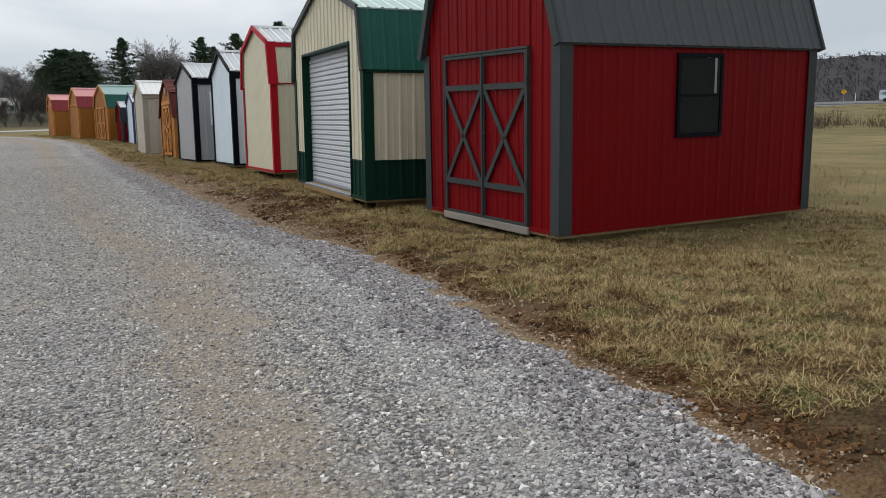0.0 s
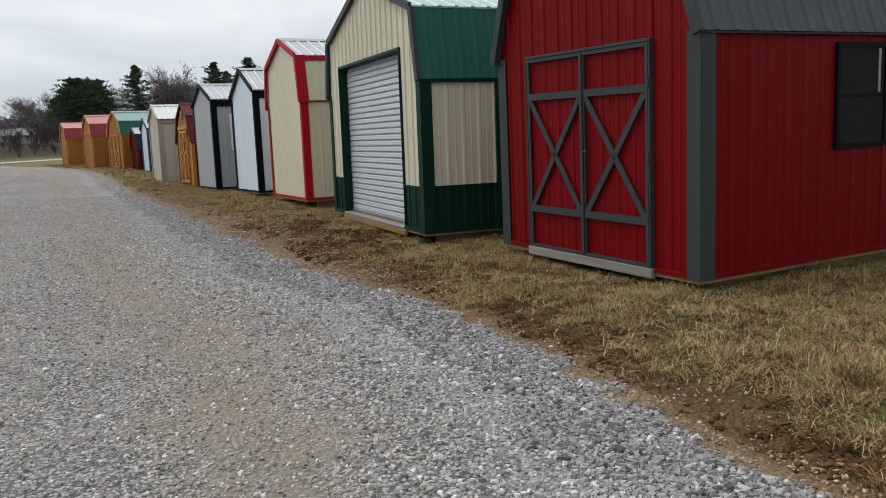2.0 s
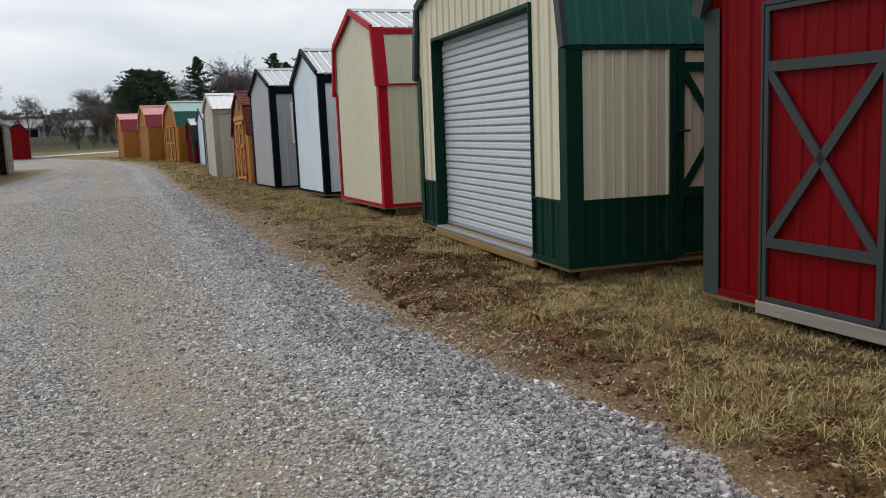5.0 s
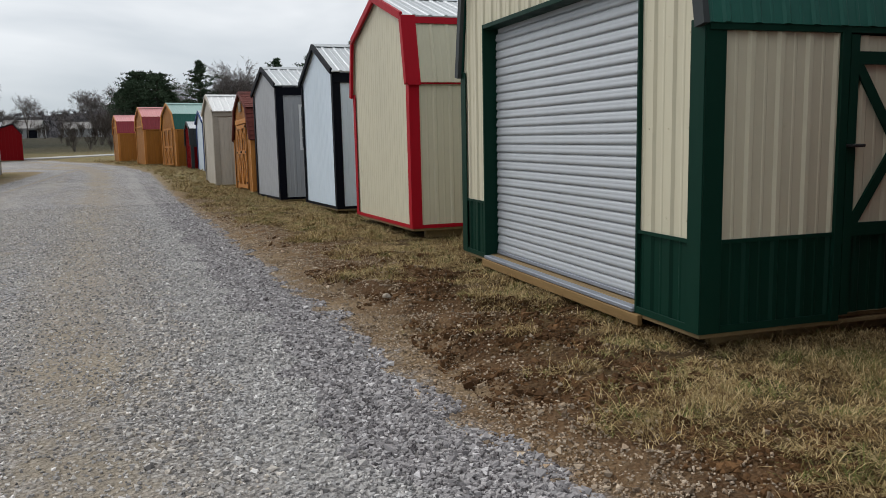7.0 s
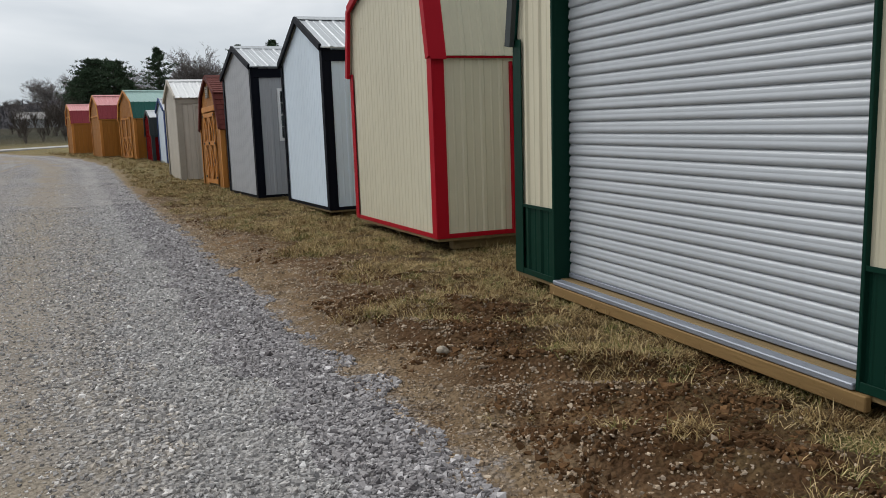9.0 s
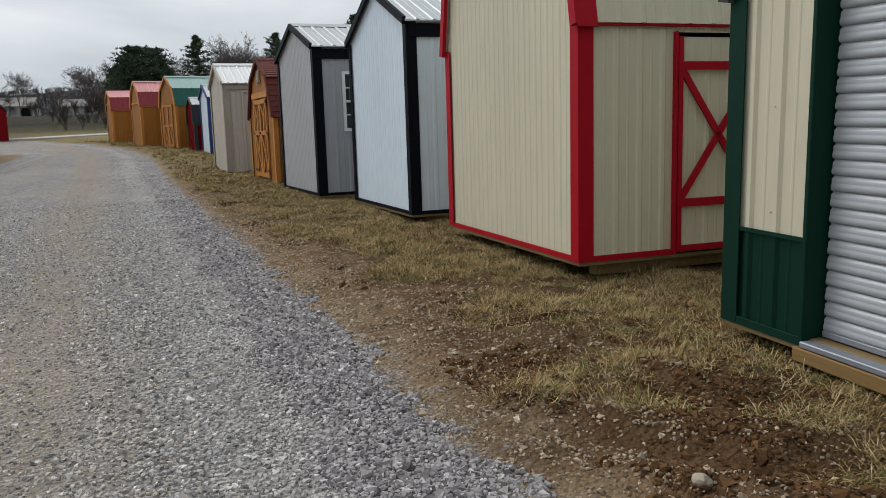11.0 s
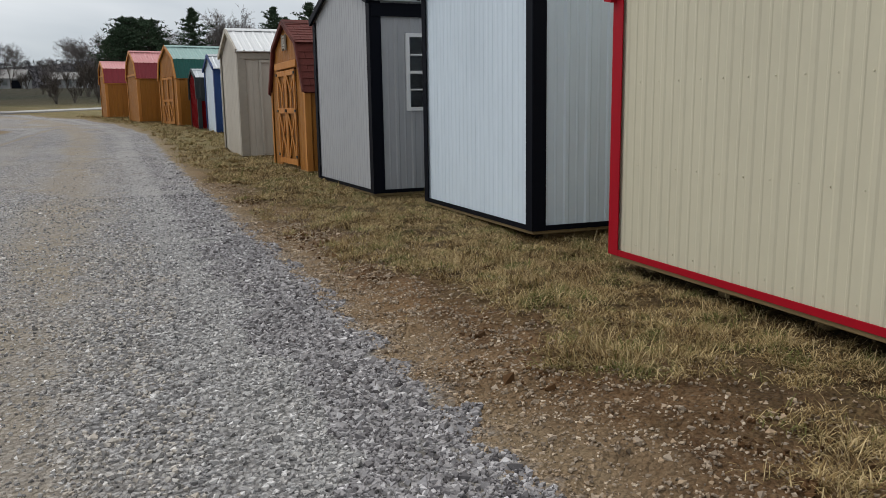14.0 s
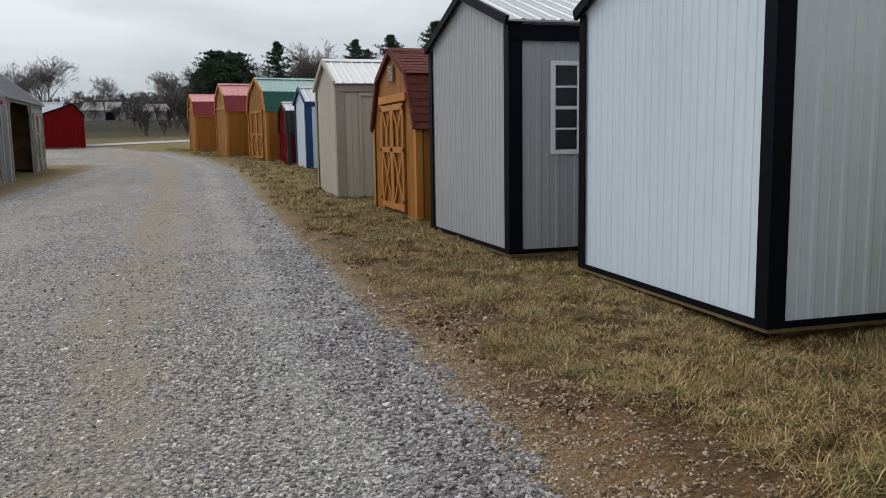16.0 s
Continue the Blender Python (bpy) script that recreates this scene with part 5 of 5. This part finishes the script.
def gravel():
    rng = np.random.default_rng(3)
    xs, ys, ss = [], [], []

    def add(n, y0, y1, d0, d1, s0, s1, power=1.0):
        y = rng.uniform(y0, y1, n)
        d = d0 + (d1 - d0) * rng.uniform(0, 1, n) ** power
        d += 0.10 * np.sin(y * 2.3) + 0.07 * np.sin(y * 6.1 + 1) if d1 > -0.05 else 0
        xs.append(edges(y) + d)
        ys.append(y)
        ss.append(rng.uniform(s0, s1, n) * np.where(rng.uniform(0, 1, n) > 0.93, 1.5, 1.0))
    add(60000, 2.4, 24.5, -1.75, 0.22, 0.009, 0.0175, 0.85)
    add(30000, 2.4, 21.0, -0.75, 0.2, 0.008, 0.0165)
    add(22000, 2.4, 24.5, -2.6, -1.6, 0.0075, 0.014)
    add(23000, 2.4, 12.0, -4.6, -2.3, 0.0075, 0.0145)
    add(22000, 10.0, 25.0, -4.4, -2.3, 0.0075, 0.0145)
    add(9000, 24.0, 28.5, -5.0, 0.05, 0.009, 0.017)
    add(5000, 28.0, 36.0, -5.5, 0.05, 0.009, 0.015)
    add(2500, 35.0, 44.0, -5.5, 0.05, 0.009, 0.014)
    add(9000, 8.0, 26.0, -6.2, -4.2, 0.008, 0.016, 0.7)
    add(3500, 10.0, 34.0, -8.0, -5.8, 0.008, 0.015)
    x, y, s = map(np.concatenate, (xs, ys, ss))
    bare = np.array([noise.noise((a * 1.5, b_ * 0.5, 31)) + 0.4 * noise.noise((a * 5, b_ * 3, 33)) for a, b_ in zip(x.tolist(), y.tolist())])
    d = x - edges(y)
    thin = np.where(d < -1.5, 0.3, 0.6) - 0.42 * np.exp(-((d + 1.95) / 0.38) ** 2)
    keep = (bare < thin) | (rng.uniform(0, 1, len(x)) < 0.6)
    x, y, s = x[keep], y[keep], s[keep]
    ragged = np.array([noise.noise((a * 3.1, b_ * 3.1, 50)) for a, b_ in zip(x.tolist(), y.tolist())])
    d = x - edges(y)
    band = np.array([noise.noise((b_ * 0.8, 3, 51)) for b_ in y.tolist()]) * 0.3
    fresh = d + 0.25 * ragged > -0.62 + 0.6 * band
    pale = ~fresh & (d + 0.3 * ragged > -1.15 + 0.6 * band)
    inside = d < 0.06 + 0.28 * ragged
    s = np.where(fresh, s * 1.12, s * 0.92)
    for nm, mask, mat, lb in (("loose_gravel", fresh & inside, M_STONE, "loose fresh grey limestone along the lane edge"),
                              ("pale_gravel", pale & inside, M_DUSTY, "limestone gravel pale with crushed dust"),
                              ("worn_gravel", ~fresh & ~pale & inside, M_WORN, "dusty driven-over limestone gravel on the lane")):
        scatter_stones(nm, x[mask], y[mask], s[mask], mat, lb, 5, 0.15)
    n = 44000
    y = np.concatenate([rng.uniform(2.5, 30, 16000), rng.uniform(10.5, 26, 28000)])
    wide = np.interp(y, [p[0] for p in MUD], [p[1] for p in MUD])
    d = wide * np.abs(rng.normal(0.35, 0.55, n)) - 0.05
    s = rng.uniform(0.0042, 0.0115, n) * np.where(rng.uniform(0, 1, n) > 0.96, 2.0, 1)
    scatter_stones("pebbles", edges(y) + d, y, s, M_PEBBLE, "muddy pebbles strewn over the verge", 6, 0.05)
    n = 34000
    y = np.concatenate([rng.uniform(2.5, 30, n - 22000), rng.uniform(10.5, 18, 22000)])
    wide = np.interp(y, [p[0] for p in MUD], [p[1] for p in MUD])
    d = 0.12 + wide * rng.uniform(0.15, 1.5, n)
    keep = np.array([noise.noise((a * 1.3, b_ * 1.3, 20)) + 0.6 * noise.noise((a * 5, b_ * 5, 21)) > (-0.06 if b_ < 17 else 0.28) for a, b_ in zip(d.tolist(), y.tolist())])
    y, d = y[keep], d[keep]
    q = 9000
    yb = rng.uniform(2.8, 13.0, q)
    db = np.interp(yb, [p[0] for p in MUD], [p[1] for p in MUD]) * rng.normal(0.95, 0.2, q)
    torn = np.array([noise.noise((b_ * 1.1, 2, 60)) + 0.7 * noise.noise((a * 6, b_ * 4, 61)) > 0.02 for a, b_ in zip(db.tolist(), yb.tolist())])
    y, d = np.concatenate([y, yb[torn]]), np.concatenate([d, db[torn]])
    scatter_stones("earth_clods", edges(y) + d, y, rng.uniform(0.006, 0.02, len(y)) * np.where(rng.uniform(0, 1, len(y)) > 0.93, 1.9, 1.0), M_CLOD, "torn dark clods of earth along the verge", 7, 0.0)


gravel()


def pale_rock():
    rng = random.Random(12)
    bm = bmesh.new()
    bmesh.ops.create_icosphere(bm, subdivisions=2, radius=0.042)
    for v in bm.verts:
        v.co *= 1 + 0.45 * noise.noise(v.co * 25)
        v.co.z *= 0.75
    me = bpy.data.meshes.new("rock")
    bm.to_mesh(me)
    bm.free()
    me.shade_flat()
    me.materials.append(material("pale_sandstone", (0.40, 0.35, 0.28), 0.9, scale=30, stain=0.4, bump=0.4, bump_scale=80))
    ob = new("rock", me)
    ob.matrix_world = pose(1.94, 14.9, ground_z(1.94, 14.9) + 0.02, 0, 0, 30)
    tagged(ob, "pale fist-sized rock lying in the mud", "rock")


def grass_material():
    m = bpy.data.materials.new("dead_grass_blades")
    m.use_nodes = True
    n, l = m.node_tree.nodes, m.node_tree.links
    b = n["Principled BSDF"]
    b.inputs["Roughness"].default_value, b.inputs["Specular IOR Level"].default_value = 0.8, 0.2
    g = n.new("ShaderNodeNewGeometry")
    co = n.new("ShaderNodeTexCoord")
    t = n.new("ShaderNodeTexNoise")
    t.inputs["Scale"].default_value, t.inputs["Detail"].default_value = 3.4, 6.0
    l.new(co.outputs["Object"], t.inputs["Vector"])
    ad = n.new("ShaderNodeMath")
    ad.operation = "MULTIPLY_ADD"
    ad.inputs[1].default_value = 0.55
    l.new(g.outputs["Random Per Island"], ad.inputs[0])
    sb = n.new("ShaderNodeMapRange")
    sb.inputs["From Min"].default_value, sb.inputs["From Max"].default_value = 0.41, 0.60
    sb.inputs["To Max"].default_value = 0.5
    l.new(t.outputs[0], sb.inputs["Value"])
    l.new(sb.outputs[0], ad.inputs[2])
    r = n.new("ShaderNodeValToRGB")
    e = r.color_ramp.elements
    e[0].color, e[1].color = (0.04, 0.022, 0.009, 1), (0.13, 0.15, 0.04, 1)
    for p, c in ((0.2, (0.15, 0.092, 0.037, 1)), (0.42, (0.30, 0.21, 0.088, 1)), (0.56, (0.58, 0.455, 0.25, 1)), (0.7, (0.22, 0.16, 0.062, 1)), (0.86, (0.135, 0.132, 0.04, 1))):
        k = e.new(p)
        k.color = c
    l.new(ad.outputs[0], r.inputs[0])
    l.new(r.outputs[0], b.inputs["Base Color"])
    return m


M_BLADE = grass_material()
FOOT = ((4.39, 7.86, 8.0, 3.02, 4.08), (3.44, 12.2, 2.2, 4.42, 6.1), (3.10, 18.40, 3.8, 3.0, 4.9), (2.75, 22.66, 4.2, 2.92, 4.9), (2.07, 26.55, 5.9, 3.02, 4.9),
        (1.68, 30.4, 6.8, 2.75, 3.6), (0.80, 35.0, 7.0, 2.4, 3.4))


def dead_grass():
    rng = np.random.default_rng(9)
    xs, ys, hs = [], [], []

    def add(n, y0, y1, d0, d1, h, thick):
        y = rng.uniform(y0, y1, n)
        x = edges(y) + rng.uniform(d0, d1, n)
        d = x - edges(y)
        ok = np.ones(n, bool)
        for cx, cy, yaw, W, D in FOOT:
            c, s = math.cos(radians(yaw)), math.sin(radians(yaw))
            lx, ly = (x - cx) * c + (y - cy) * s, -(x - cx) * s + (y - cy) * c
            ok &= ~((lx > 0.12) & (lx < D) & (ly > 0.12) & (ly < W))
        patch = np.array([noise.noise((a * 1.2, b_ * 1.2, 4)) + 0.75 * noise.noise((a * 5.5, b_ * 5.5, 9)) for a, b_ in zip(x.tolist(), y.tolist())])
        rel = d / np.interp(y, [p[0] for p in MUD], [p[1] for p in MUD])
        ok &= patch + np.clip((rel - 0.95) * 0.8, -1.2, 0.62) > thick
        xs.append(x[ok])
        ys.append(y[ok])
        hs.append(np.full(ok.sum(), h) * rng.uniform(0.6, 1.3, ok.sum()) * (1 + 0.6 * np.clip(patch[ok], -0.5, 0.7)))
    add(16500, 3.0, 19.0, 0.15, 3.3, 0.058, 0.06)
    add(6000, 3.0, 12.0, 2.2, 7.5, 0.060, 0.0)
    add(6600, 18.5, 25.0, 0.2, 3.3, 0.058, 0.06)
    add(4300, 25.0, 34.0, 0.2, 3.2, 0.06, 0.04)
    add(2300, 34.0, 60.0, 0.1, 3.0, 0.075, -0.15)
    add(900, 4.0, 26.0, 7.0, 16.0, 0.12, 0.0)
    x, y, h = map(np.concatenate, (xs, ys, hs))
    z = heights(x, y)
    k = 19
    n = len(x) * k
    cx, cy, cz, ch = (np.repeat(q, k) for q in (x, y, z, h))
    a = rng.uniform(0, 6.283, n)
    rad = np.abs(rng.normal(0, 0.07, n))
    bx, by = cx + np.cos(a) * rad, cy + np.sin(a) * rad
    comb = np.repeat(np.array([7.0 * noise.noise((p * 2.6, q * 2.6, 40)) for p, q in zip(x.tolist(), y.tolist())]), k)
    head = comb + rng.normal(0, 1.5, n)
    ln = ch * rng.uniform(0.7, 2.0, n)
    tall = np.repeat(np.clip((h - 0.065) / 0.05, 0.0, 1.0), k)
    lie = np.where(rng.uniform(0, 1, n) < 0.95 - 0.4 * tall, rng.uniform(1.2, 1.54, n), rng.uniform(0.5, 1.2, n))
    w = rng.uniform(0.0012, 0.0030, n) * np.where(cy > 27, 1.5, 1.0) * np.where(cy > 34, 1.6, 1.0)
    ux, uy = np.cos(head), np.sin(head)
    px, py = -uy * w, ux * w
    out1, up1 = ln * 0.5 * np.sin(lie * 0.8), ln * 0.55 * np.cos(lie * 0.8)
    out2, up2 = out1 + ln * 0.5 * np.sin(lie * 1.12), up1 + ln * 0.5 * np.cos(lie * 1.12)
    v = np.empty((n, 5, 3))
    for i, (o, up, s) in enumerate(((0 * ln, 0 * ln - 0.006, 1), (0 * ln, 0 * ln - 0.006, -1), (out1, up1, -0.85), (out1, up1, 0.85), (out2, up2, 0))):
        v[:, i, 0], v[:, i, 1], v[:, i, 2] = bx + ux * o + px * s, by + uy * o + py * s, cz + np.maximum(up, -0.006 if i < 2 else 0.004)
    q = np.array([(0, 1, 2), (0, 2, 3), (3, 2, 4)])
    f = (q[None] + 5 * np.arange(n)[:, None, None]).reshape(-1, 3)
    raw_mesh("dead_grass", v.reshape(-1, 3), f, M_BLADE, "matted straw-coloured winter grass on the verge")


dead_grass()
pale_rock()
